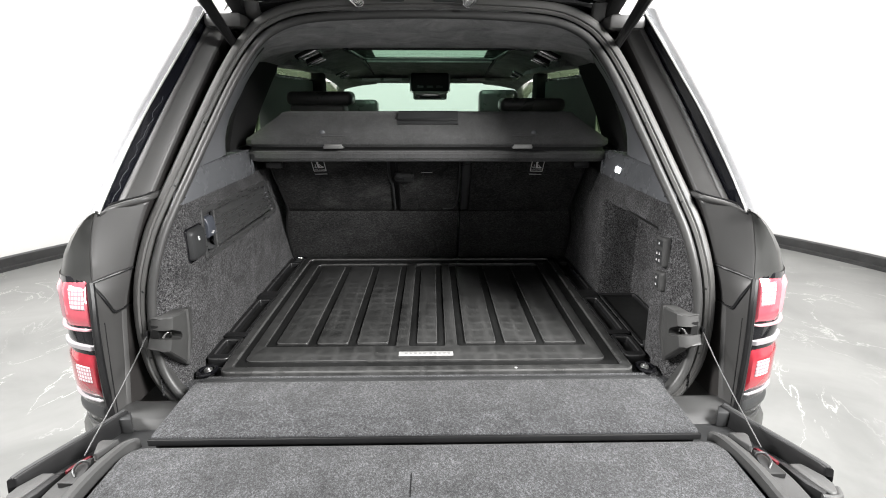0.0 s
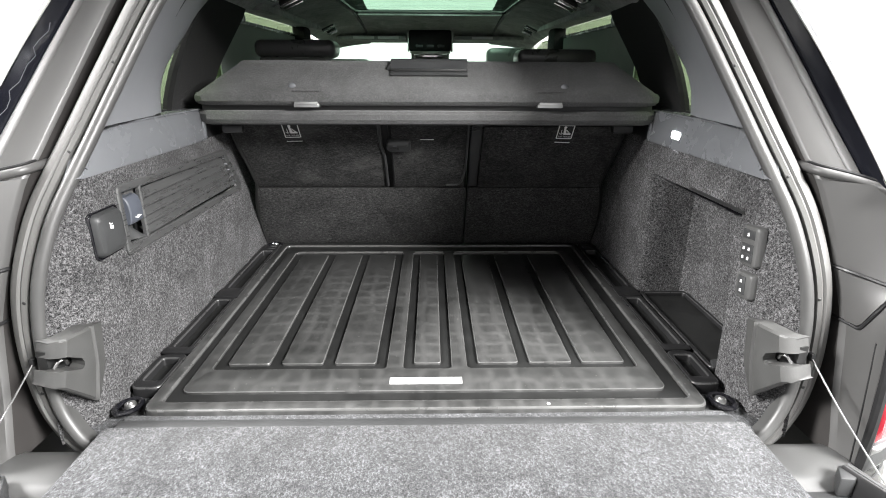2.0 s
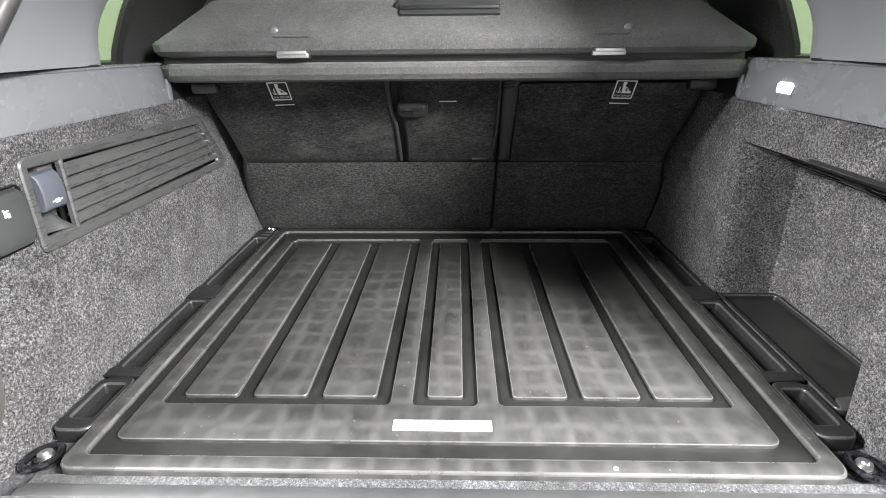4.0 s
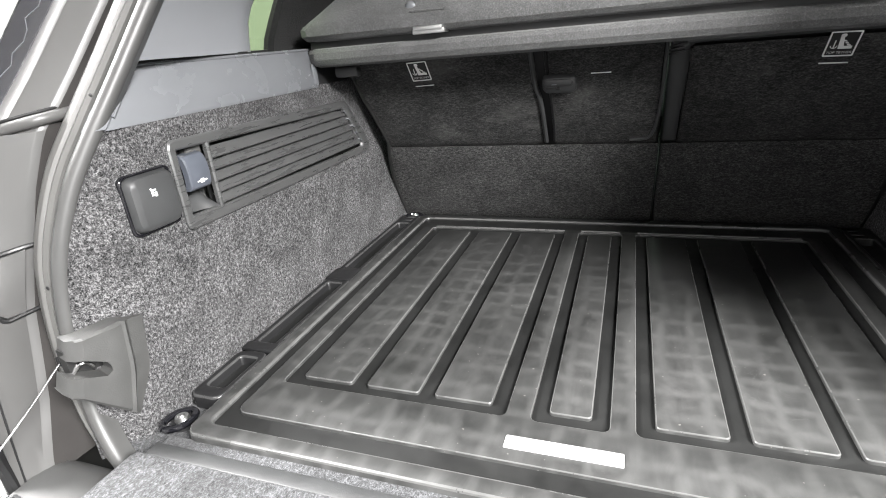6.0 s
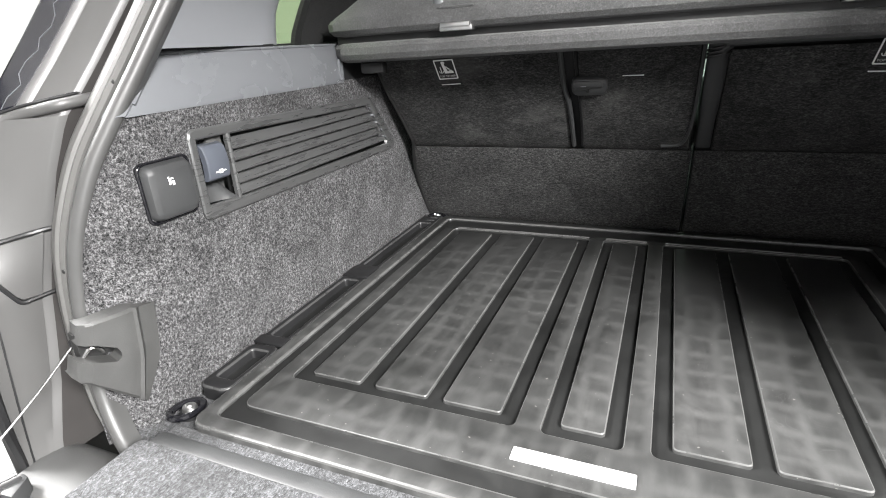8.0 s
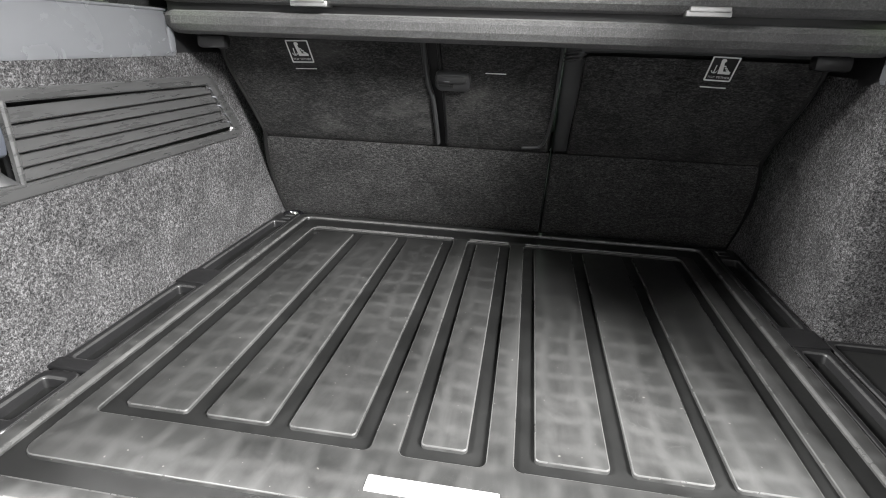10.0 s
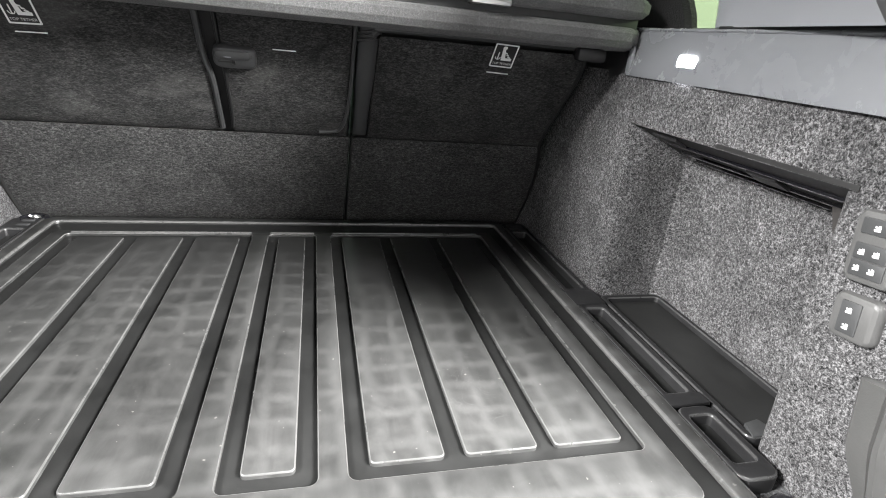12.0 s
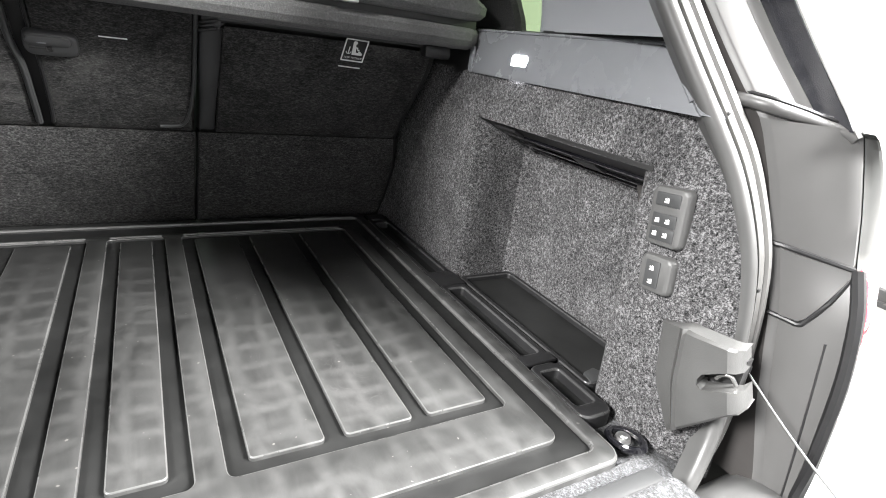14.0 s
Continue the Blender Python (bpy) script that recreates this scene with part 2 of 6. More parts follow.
BLIND = plastic("mesh_blind", (0.17, 0.19, 0.175), 0.7, 900, 0.3, 0.1)
LAMP_GLOW = glowing("lamp_glow", (0.95, 0.96, 1.0), 6.5)
WALL_WHITE = plastic("booth_wall_white", (0.64, 0.63, 0.62), 0.6, 30, 0.02, 0.015)
CURTAIN_GREY = plastic("curtain_grey", (0.145, 0.145, 0.148), 0.9, 60, 0.1, 0.1, 0.1)
SKIRT = plastic("skirting_black", (0.03, 0.03, 0.03), 0.4, 300, 0.1, 0.3)


def stone_floor():
    m, nt, b = material("veined_grey_floor")
    v = coords(nt)
    cloud = noise_tex(nt, v, 1.6, 6.0, 0.6, 0.6)
    c = ramp(nt, cloud, (0.3, (0.135, 0.137, 0.133)), (0.7, (0.21, 0.211, 0.205)))
    warp = node(nt, "ShaderNodeTexNoise", Scale=1.9, Detail=8.0, Roughness=0.62, Distortion=1.4)
    nt.links.new(coords(nt, (1.0, 0.55, 1)), warp.inputs["Vector"])
    thin = ramp(nt, warp.outputs["Fac"], (0.491, 0.0), (0.5, 1.0), (0.509, 0.0))
    gate = ramp(nt, noise_tex(nt, v, 1.3, 3.0, 0.5), (0.45, 0.0), (0.62, 1.0))
    c = mix(nt, "MIX", mix(nt, "MULTIPLY", 1.0, thin, gate), c, (0.46, 0.46, 0.44))
    nt.links.new(c, b.inputs["Base Color"])
    b.inputs["Roughness"].default_value = 0.33
    return m


FLOOR_STONE = stone_floor()
SILVER = plastic("silver_paint", (0.42, 0.42, 0.41), 0.35, 300, 0.05, 0.06, 0.6)
BADGE_BAR = plastic("badge_lettering", (0.24, 0.24, 0.235), 0.35, 300, 0.05, 0.06, 0.6)
# paler edge copies: rubbed wear, plus highlights painted along the eased edges
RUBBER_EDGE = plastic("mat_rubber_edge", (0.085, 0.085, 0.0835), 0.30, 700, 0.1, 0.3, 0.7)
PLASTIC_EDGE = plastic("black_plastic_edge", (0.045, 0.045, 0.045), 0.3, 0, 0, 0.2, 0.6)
LIT_WORN_EDGES = {MAT_WORN.name: RUBBER_EDGE, BLACK_PLASTIC.name: PLASTIC_EDGE}


# ---------------------------------------------------------------- mesh helpers
def mesh_object(name, bm, mat, smooth=True):
    bmesh.ops.recalc_face_normals(bm, faces=bm.faces)
    me = bpy.data.meshes.new(name)
    bm.to_mesh(me)
    bm.free()
    me.materials.append(mat)
    if mat.name in LIT_WORN_EDGES:
        me.materials.append(LIT_WORN_EDGES[mat.name])
    else:
        for f in me.polygons:
            f.material_index = 0
    if smooth:
        me.shade_smooth()
        me.set_sharp_from_angle(angle=radians(32))
    return new(name, me)


def part(name, bm, mat, parent, label=""):
    ob = mesh_object(name, bm, mat)
    ob.parent = parent
    if label:
        ob["label"] = label
    return ob


def thing(name, label, category, at=(0, 0, 0), group="", kind=""):
    ob = new(name)
    ob.location = at
    ob.empty_display_size = 0.05
    bpy.context.view_layer.update()
    return tagged(ob, label, category, group, kind)


def settle(ob, at):
    """Put a thing's own origin at its base without moving its parts."""
    for child in ob.children:
        child.location = child.location - Vector(at)
    ob.location = at


def box(lo, hi, bevel=0.0, segments=2, bm=None):
    bm = bm or bmesh.new()
    made = bmesh.ops.create_cube(bm, size=1.0)
    vs = made["verts"]
    for v in vs:
        v.co = Vector([lo[i] + (v.co[i] + 0.5) * (hi[i] - lo[i]) for i in range(3)])
    if bevel:
        es = list({e for v in vs for e in v.link_edges})
        bmesh.ops.bevel(bm, geom=es, offset=bevel, segments=segments, affect="EDGES", profile=0.5)
    return bm


def rounded(x0, y0, x1, y1, r, n=5):
    """A counter-clockwise rectangle with round corners, as a list of (x, y)."""
    r = max(1e-4, min(r, (x1 - x0) / 2 - 1e-4, (y1 - y0) / 2 - 1e-4))
    pts = []
    for cx, cy, a in ((x1 - r, y1 - r, 0), (x0 + r, y1 - r, 90), (x0 + r, y0 + r, 180), (x1 - r, y0 + r, 270)):
        for k in range(n + 1):
            t = radians(a + 90 * k / n)
            pts.append((cx + r * math.cos(t), cy + r * math.sin(t)))
    return pts


def ring_strip(bm, a, b):
    n = len(a)
    for i in range(n):
        try:
            bm.faces.new((a[i], a[(i + 1) % n], b[(i + 1) % n], b[i]))
        except ValueError:
            pass


def plate(rect, holes, z0, z1, chamfer=0.002, r=0.012, hr=0.01, floor=False, bm=None):
    """A plate with round corners and round-cornered openings, lying flat, its upper edges eased."""
    bm = bm or bmesh.new()
    x0, y0, x1, y1 = rect
    inner_edges, lit_worn_loops = [], []

    def level(box4, rad, z):
        return [bm.verts.new((x, y, z)) for x, y in rounded(*box4, rad)]

    def edges_of(loop):
        return [bm.edges.get((loop[i], loop[(i + 1) % len(loop)])) or bm.edges.new((loop[i], loop[(i + 1) % len(loop)])) for i in range(len(loop))]

    c = chamfer
    low = level(rect, r, z0)
    mid = level(rect, r, z1 - c)
    soft = level((x0 + c * 0.3, y0 + c * 0.3, x1 - c * 0.3, y1 - c * 0.3), r, z1 - c * 0.3)
    top = level((x0 + c, y0 + c, x1 - c, y1 - c), max(r - c, 0.0005), z1)
    ring_strip(bm, low, mid)
    ring_strip(bm, mid, soft), ring_strip(bm, soft, top)
    inner_edges += edges_of(top)
    for hx0, hy0, hx1, hy1 in holes:
        t2 = level((hx0 - c, hy0 - c, hx1 + c, hy1 + c), hr + c, z1)
        s2 = level((hx0 - c * 0.3, hy0 - c * 0.3, hx1 + c * 0.3, hy1 + c * 0.3), hr, z1 - c * 0.3)
        m2 = level((hx0, hy0, hx1, hy1), hr, z1 - c)
        l2 = level((hx0, hy0, hx1, hy1), hr, z0)
        ring_strip(bm, t2, s2), ring_strip(bm, s2, m2)
        lit_worn_loops.append((t2, s2, m2))
        ring_strip(bm, m2, l2)
        inner_edges += edges_of(t2)
        if floor:
            bm.faces.new(l2)
    if holes:
        bmesh.ops.triangle_fill(bm, edges=inner_edges, use_beauty=True)
    else:
        bm.faces.new(top)
    for loops in lit_worn_loops + [(mid, soft, top)]:
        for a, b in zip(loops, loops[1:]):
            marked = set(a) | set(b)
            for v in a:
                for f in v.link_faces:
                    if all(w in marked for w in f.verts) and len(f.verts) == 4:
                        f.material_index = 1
    return bm


def turn(bm, m):
    bmesh.ops.transform(bm, matrix=m, verts=bm.verts)
    return bm


def on_side_wall(s, x):
    """Takes a plate drawn in (y, z) with its height inwards to the side wall at s * x."""
    return Matrix(((0, 0, -s, s * x), (1, 0, 0, 0), (0, 1, 0, 0), (0, 0, 0, 1)))


def spline(pts, per=6, closed=False):
    pts = [Vector(p) for p in pts]
    out, n = [], len(pts)
    spans = n if closed else n - 1
    for i in range(spans):
        if closed:
            p0, p1, p2, p3 = pts[i - 1], pts[i], pts[(i + 1) % n], pts[(i + 2) % n]
        else:
            p0, p1, p2, p3 = pts[max(i - 1, 0)], pts[i], pts[i + 1], pts[min(i + 2, n - 1)]
        for k in range(per):
            t = k / per
            out.append(0.5 * ((2 * p1) + (p2 - p0) * t + (2 * p0 - 5 * p1 + 4 * p2 - p3) * t * t + (3 * p1 - p0 - 3 * p2 + p3) * t ** 3))
    if not closed:
        out.append(pts[-1])
    return out


def tube(path, radius, sides=8, bm=None, closed=False, flat=1.0):
    bm = bm or bmesh.new()
    rings, n = [], len(path)
    up = Vector((0, 0, 1))
    for i, p in enumerate(path):
        a, b = path[i - 1 if (i or closed) else 0], path[(i + 1) % n if (i < n - 1 or closed) else i]
        d = (b - a).normalized()
        u = d.cross(up)
        if u.length < 1e-3:
            u = d.cross(Vector((0, 1, 0)))
        u.normalize()
        w = d.cross(u).normalized()
        r = radius(i / max(1, n - 1)) if callable(radius) else radius
        rings.append([bm.verts.new(p + u * r * math.cos(2 * math.pi * k / sides) + w * r * flat * math.sin(2 * math.pi * k / sides)) for k in range(sides)])
    for i in range(n if closed else n - 1):
        ring_strip(bm, rings[i], rings[(i + 1) % n])
    if not closed:
        bm.faces.new(rings[0]), bm.faces.new(rings[-1])
    return bm


def sheet(rows, back=None, bm=None, closed=False):
    """A skin over rows of points; with a vector back it becomes a shell as deep as that."""
    bm = bm or bmesh.new()
    grid = [[bm.verts.new(p) for p in row] for row in rows]

    def skin(g):
        for a, b in zip(g, g[1:]):
            n = len(a)
            for i in range(n if closed else n - 1):
                bm.faces.new((a[i], a[(i + 1) % n], b[(i + 1) % n], b[i]))

    skin(grid)
    if back:
        deep = [[bm.verts.new(v.co + Vector(back)) for v in row] for row in grid]
        skin(deep)
        rim = grid[0] + [r[-1] for r in grid[1:]] + grid[-1][-2::-1] + [r[0] for r in grid[-2:0:-1]]
        rim2 = deep[0] + [r[-1] for r in deep[1:]] + deep[-1][-2::-1] + [r[0] for r in deep[-2:0:-1]]
        ring_strip(bm, rim, rim2)
    return bm


def prism(points, lo, hi, axis=2, bevel=0.0, segments=2, bm=None):
    """Pulls a polygon along an axis: axis 2 takes (x, y), axis 1 (x, z), axis 0 (y, z)."""
    bm = bm or bmesh.new()

    def place(p, h):
        return {2: (p[0], p[1], h), 1: (p[0], h, p[1]), 0: (h, p[0], p[1])}[axis]

    a = [bm.verts.new(place(p, lo)) for p in points]
    b = [bm.verts.new(place(p, hi)) for p in points]
    bm.faces.new(a), bm.faces.new(b)
    ring_strip(bm, a, b)
    if bevel:
        es = list({e for v in a + b for e in v.link_edges})
        bmesh.ops.bevel(bm, geom=es, offset=bevel, segments=segments, affect="EDGES", profile=0.5)
    return bm


def lettering(name, text, size, m, mat, parent, thick=0.0):
    curve = bpy.data.curves.new(name, "FONT")
    curve.body, curve.size, curve.align_x, curve.align_y, curve.extrude = text, size, "CENTER", "CENTER", thick
    ob = new(name, curve)
    me = bpy.data.meshes.new_from_object(ob)
    bpy.data.objects.remove(ob)
    me.materials.clear()
    me.materials.append(mat)
    out = new(name, me)
    out.parent = parent
    out.matrix_local = m
    return out


# ---------------------------------------------------------------- the round photo booth
RC, RR = Vector((0.1, 1.3, 0)), 4.1


def circle(r, z, n=96):
    return [RC + Vector((r * math.cos(2 * math.pi * k / n), r * math.sin(2 * math.pi * k / n), z)) for k in range(n)]


bm = bmesh.new()
bm.faces.new([bm.verts.new(p) for p in circle(RR + 0.15, 0)])
floor = tagged(mesh_object("floor", bm, FLOOR_STONE, False), "glossy grey floor with white marble veins", "floor", kind="structure")
bm = sheet([circle(RR, 0), circle(RR, 4.0), circle(RR + 0.12, 4.0), circle(RR + 0.12, 0)], closed=True)
wall = tagged(mesh_object("wall_round", bm, WALL_WHITE), "smooth white curved wall of the photo booth", "wall", kind="structure")
bm = sheet([circle(RR - 0.002, 0.0), circle(RR - 0.055, 0.0), circle(RR - 0.055, 0.03), circle(RR - 0.03, 0.035), circle(RR - 0.03, 0.105), circle(RR - 0.022, 0.115), circle(RR - 0.002, 0.115)], closed=True)
tagged(mesh_object("baseboard", bm, SKIRT), "black skirting along the foot of the curved wall", "baseboard", kind="structure")
# unseen curtain added behind the tail, to dim fill light and darken reflections
rows = []
for z in (0.02, 2.0, 3.98):
    row = []
    for k in range(341):
        a = radians(206 + (322 - 206) * k / 340)
        r = RR - 0.07 + 0.035 * math.sin(k * 0.9)
        row.append(RC + Vector((r * math.cos(a), r * math.sin(a), z)))
    rows.append(row)
tagged(mesh_object("unseen_dark_curtain", sheet(rows), CURTAIN_GREY), "grey pleated curtain added out of view behind the tail to cut light", "curtain", kind="structure")
bm = bmesh.new()
lo = [bm.verts.new(p) for p in circle(RR + 0.12, 4.0)]
hi = [bm.verts.new(p) for p in circle(RR + 0.12, 4.1)]
bm.faces.new(lo), bm.faces.new(hi), ring_strip(bm, lo, hi)
tagged(mesh_object("ceiling", bm, WALL_WHITE, False), "plain white ceiling of the photo booth", "ceiling", kind="structure")

# ---------------------------------------------------------------- the vehicle
FLOOR_Z = 0.775
car = thing("sport_utility_vehicle", "dark grey sport utility vehicle with its split tailgate open", "car")

# the rear opening, right half, from the sill's middle round to the roof's middle
APERTURE = [(0, -0.078, 0.735), (0.30, -0.078, 0.735), (0.48, -0.077, 0.738), (0.548, -0.071, 0.762), (0.586, -0.06, 0.81),
            (0.603, -0.05, 0.87), (0.608, -0.042, 0.93), (0.606, -0.033, 0.99), (0.597, -0.020, 1.05), (0.5815, 0.008, 1.12),
            (0.562, 0.043, 1.18), (0.541, 0.081, 1.24), (0.510, 0.132, 1.325), (0.461, 0.205, 1.45), (0.420, 0.258, 1.530), (0.376, 0.282, 1.571),
            (0.30, 0.295, 1.597), (0.15, 0.302, 1.608), (0, 0.304, 1.611)]
RIGHT_HALF = spline(APERTURE, 5)
RING = RIGHT_HALF + [Vector((-p.x, p.y, p.z)) for p in reversed(RIGHT_HALF[1:-1])]


def ring_frames(path):
    """For each point of the closed opening: outwards in its plane, and out of it to the rear."""
    out, n = [], len(path)
    for i in range(n):
        d = (path[(i + 1) % n] - path[i - 1]).normalized()
        rear = Vector((0, -1, -0.35)).normalized()
        o = d.cross(rear).normalized()
        out.append((o if o.dot(path[i] - Vector((0, path[i].y, 1.15))) > 0 else -o, o.cross(d).normalized() if o.cross(d).y < 0 else -o.cross(d).normalized()))
    return out


FRAMES = ring_frames(RING)


def ring_profile(profile):
    """Sweeps a profile of (outwards, rearwards) round the opening."""
    rows = []
    for p, (o, r) in zip(RING, FRAMES):
        rows.append([p + o * a + r * b for a, b in profile])
    rows.append(rows[0])
    return sheet(rows)


def bulb(cx, cy, r, a0, a1, n=8):
    return [(cx + r * math.cos(radians(a0 + (a1 - a0) * k / n)), cy + r * math.sin(radians(a0 + (a1 - a0) * k / n))) for k in range(n + 1)]


part("weatherstrip", ring_profile([(-0.004, -0.022)] + bulb(0.0000, -0.0030, 0.0102, 215, -25, 12) + [(0.0110, -0.018)]), SEAL_RUBBER, car, "grey rubber seal round the boot opening")
part("seal_gap", ring_profile([(0.0102, -0.0130), (0.0118, -0.0100), (0.0140, -0.0130)]), TAG_BLACK, car)
part("seal_flange", ring_profile([(0.0135, -0.020), (0.0138, -0.0030), (0.0150, 0.0005), (0.0215, 0.0015), (0.0240, 0.0000), (0.0255, 0.0016), (0.0275, 0.0028), (0.0350, 0.0012), (0.0390, -0.0020), (0.0415, -0.0080), (0.0425, -0.05)]), FLANGE_PAINT, car, "painted flange round the seal")
# small dark plugs in the flange
for s, heights in ((-1, (0.86, 1.003, 1.215, 1.345)), (1, (0.86, 1.003, 1.18, 1.345))):
    for height in heights:
        k = min(range(len(RING)), key=lambda i: abs(RING[i].z - height) + (0 if RING[i].x * s > 0.3 else 9))
        spot = RING[k] + FRAMES[k][0] * 0.0178 + FRAMES[k][1] * 0.0008
        plug = bmesh.new()
        bmesh.ops.create_icosphere(plug, subdivisions=2, radius=0.0030, matrix=Matrix.Translation(spot) @ Matrix.Diagonal((1, 0.4, 1, 1)))
        part("plug", plug, TAG_BLACK, car)


def curve_at(pts, z):
    """x and y of a line of (x, y, z) points at the height z."""
    pts = sorted(pts, key=lambda p: p[2])
    for a, b in zip(pts, pts[1:]):
        if a[2] <= z <= b[2]:
            t = (z - a[2]) / (b[2] - a[2])
            return a[0] + (b[0] - a[0]) * t, a[1] + (b[1] - a[1]) * t
    return pts[0][:2] if z < pts[0][2] else pts[-1][:2]


SEAL_LINE = [p for p in APERTURE[3:16]]
FACE_IN = [(0.655, -0.115, 0.70), (0.659, -0.095, 0.78), (0.664, -0.070, 0.85), (0.667, -0.050, 0.93), (0.666, -0.040, 0.98), (0.650, -0.025, 1.05), (0.634, -0.008, 1.12), (0.616, 0.014, 1.185), (0.610, 0.024, 1.197), (0.597, 0.072, 1.257), (0.562, 0.156, 1.378), (0.520, 0.241, 1.508), (0.5065, 0.260, 1.54), (0.488, 0.286, 1.60)]
FACE_OUT = [(0.672, -0.131, 0.70), (0.675, -0.129, 0.80), (0.677, -0.125, 0.88), (0.679, -0.118, 0.95), (0.683, -0.106, 1.0), (0.692, -0.088, 1.04), (0.695, -0.068, 1.11), (0.690, -0.053, 1.16), (0.683, -0.045, 1.19)]
PIL_OUT = [(0.668, -0.016, 1.17), (0.663, -0.008, 1.189), (0.645, 0.050, 1.259), (0.607, 0.133, 1.379), (0.559, 0.216, 1.507), (0.530, 0.262, 1.58), (0.521, 0.276, 1.61)]
EDGE_OUT = [(0.679, -0.050, 1.17), (0.676, -0.047, 1.182), (0.660, 0.017, 1.264), (0.625, 0.094, 1.377), (0.581, 0.164, 1.484), (0.539, 0.221, 1.577), (0.524, 0.241, 1.61)]
# the wing's plan from the rear corner forwards, out and along the flank
WING = [(0.0, 0.0), (0.006, 0.002), (0.017, 0.0055), (0.039, 0.013), (0.063, 0.026), (0.084, 0.048), (0.102, 0.082), (0.117, 0.130), (0.130, 0.21)]


def wing_point(dx, dy, z):
    ox, oy = curve_at(FACE_OUT, max(z, 0.70))
    fade = max(0, 1 - dx / 0.12)
    return ox * fade + 0.681 * (1 - fade) + dx, -0.121 + dy + (oy + 0.121) * fade


def rear_pillar(s):
    def at(line, z):
        return curve_at(line, z)

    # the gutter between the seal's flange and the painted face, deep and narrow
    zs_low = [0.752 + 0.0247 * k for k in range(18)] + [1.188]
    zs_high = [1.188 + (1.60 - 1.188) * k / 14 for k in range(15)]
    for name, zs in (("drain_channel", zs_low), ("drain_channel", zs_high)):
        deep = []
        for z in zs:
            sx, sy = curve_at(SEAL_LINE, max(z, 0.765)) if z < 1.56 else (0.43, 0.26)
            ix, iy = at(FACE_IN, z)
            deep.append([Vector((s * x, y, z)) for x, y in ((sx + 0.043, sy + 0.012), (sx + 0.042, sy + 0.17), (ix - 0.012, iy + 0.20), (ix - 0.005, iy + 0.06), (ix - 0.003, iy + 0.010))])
        part(name, sheet(deep), SHADED_CHANNEL_PAINT, car)
    rows = []
    for z in zs_low:
        (ix, iy), (ox, oy) = at(FACE_IN, z), at(FACE_OUT, z)
        rows.append([Vector((s * x, y, z)) for x, y in ((ix - 0.003, iy + 0.010), (ix, iy + 0.002), (ix + 0.002, iy), (ix * 0.75 + ox * 0.25, iy * 0.76 + oy * 0.24), (ix * 0.45 + ox * 0.55, iy * 0.47 + oy * 0.53), (ix * 0.2 + ox * 0.8, iy * 0.21 + oy * 0.79), (ox - 0.003, oy + 0.002), (ox, oy + 0.001), (ox + 0.002, oy + 0.005))])
    part("lower_jamb", sheet(rows), JAMB_PAINT, car, "dark painted jamb beside the boot opening")
    rows = []
    for z in zs_high:
        (ix, iy), (ox, oy) = at(FACE_IN, z), at(PIL_OUT, z)
        rows.append([Vector((s * x, y, z)) for x, y in ((ix - 0.003, iy + 0.010), (ix, iy + 0.002), (ix + 0.002, iy), (ix * 0.5 + ox * 0.5, (iy + oy) / 2 - 0.001), (ix * 0.25 + ox * 0.75, iy * 0.25 + oy * 0.75 - 0.0005), (ix * 0.2 + ox * 0.8, iy * 0.2 + oy * 0.8 - 0.0045), (ox - 0.003, oy - 0.0055), (ox, oy - 0.003), (ox + 0.001, oy + 0.008))])
    part("pillar_jamb", sheet(rows), JAMB_PAINT, car, "dark painted face of the rear roof pillar")
    # rounded fold where the pillar steps back above the wing, a black tube painting the shadow line along it
    fold = [Vector((s * x, y, z)) for x, y, z in ((0.598, 0.125, 1.207), (0.605, 0.065, 1.205), (0.611, 0.025, 1.201), (0.629, 0.010, 1.197), (0.647, -0.001, 1.193), (0.664, -0.014, 1.188), (0.676, -0.031, 1.184), (0.682, -0.041, 1.180))]
    part("ledge", tube(spline(fold, 5), 0.0075, 12), JAMB_PAINT, car)
    part("ledge_shadow_line", tube(spline([p + Vector((0, -0.001, 0.0085)) for p in fold[:7]], 4), 0.0024, 6), BLACK_PLASTIC, car)
    # gloss strip between the painted face and the outer skin
    rows = []
    for k in range(14):
        z = 1.186 + (1.605 - 1.186) * k / 13
        ax, ay = at(PIL_OUT, z)
        bx, by = at(EDGE_OUT, z)
        rows.append([Vector((s * x, y, z)) for x, y in ((ax - 0.002, ay + 0.006), (ax + 0.001, ay + 0.001), (ax * 0.5 + bx * 0.5, (ay + by) / 2), (bx - 0.003, by + 0.003), (bx - 0.001, by + 0.004))])
    part("pillar_strip", sheet(rows), STRIP_BLACK, car, "gloss black strip along the pillar's outer edge")
    part("strip_edge", tube(spline([Vector((s * x, y, z)) for x, y, z in EDGE_OUT[1:]], 4), 0.0022, 6), SILVER, car)

    # shapes pressed into the lower jamb: a proud panel with its pointed lower edge, joint and crease
    def face(u, z, lift=0.0):
        (ix, iy), (ox, oy) = at(FACE_IN, z), at(FACE_OUT, z)
        return Vector((s * (ix + (ox - ix) * u - lift * 0.9), iy + (oy - iy) * u - lift * 0.45, z))

    def wall(z, d):
        ix, iy = at(FACE_IN, z)
        return Vector((s * (ix - 0.004 - 0.006 * d), iy + 0.012 + 0.118 * d, z))

    rows = []
    for k in range(11):
        u = 0.0 + 0.94 * k / 10
        top = 1.053 - 0.010 * u
        low = 0.971 + 0.004 * u if u < 0.32 else 0.9723 + (u - 0.32) / 0.62 * 0.066
        row = [face(u, top + 0.0015, 0.0)]
        for f in (0.02, 0.25, 0.5, 0.75, 0.97):
            row.append(face(u, top + (low - top) * f, 0.0042))
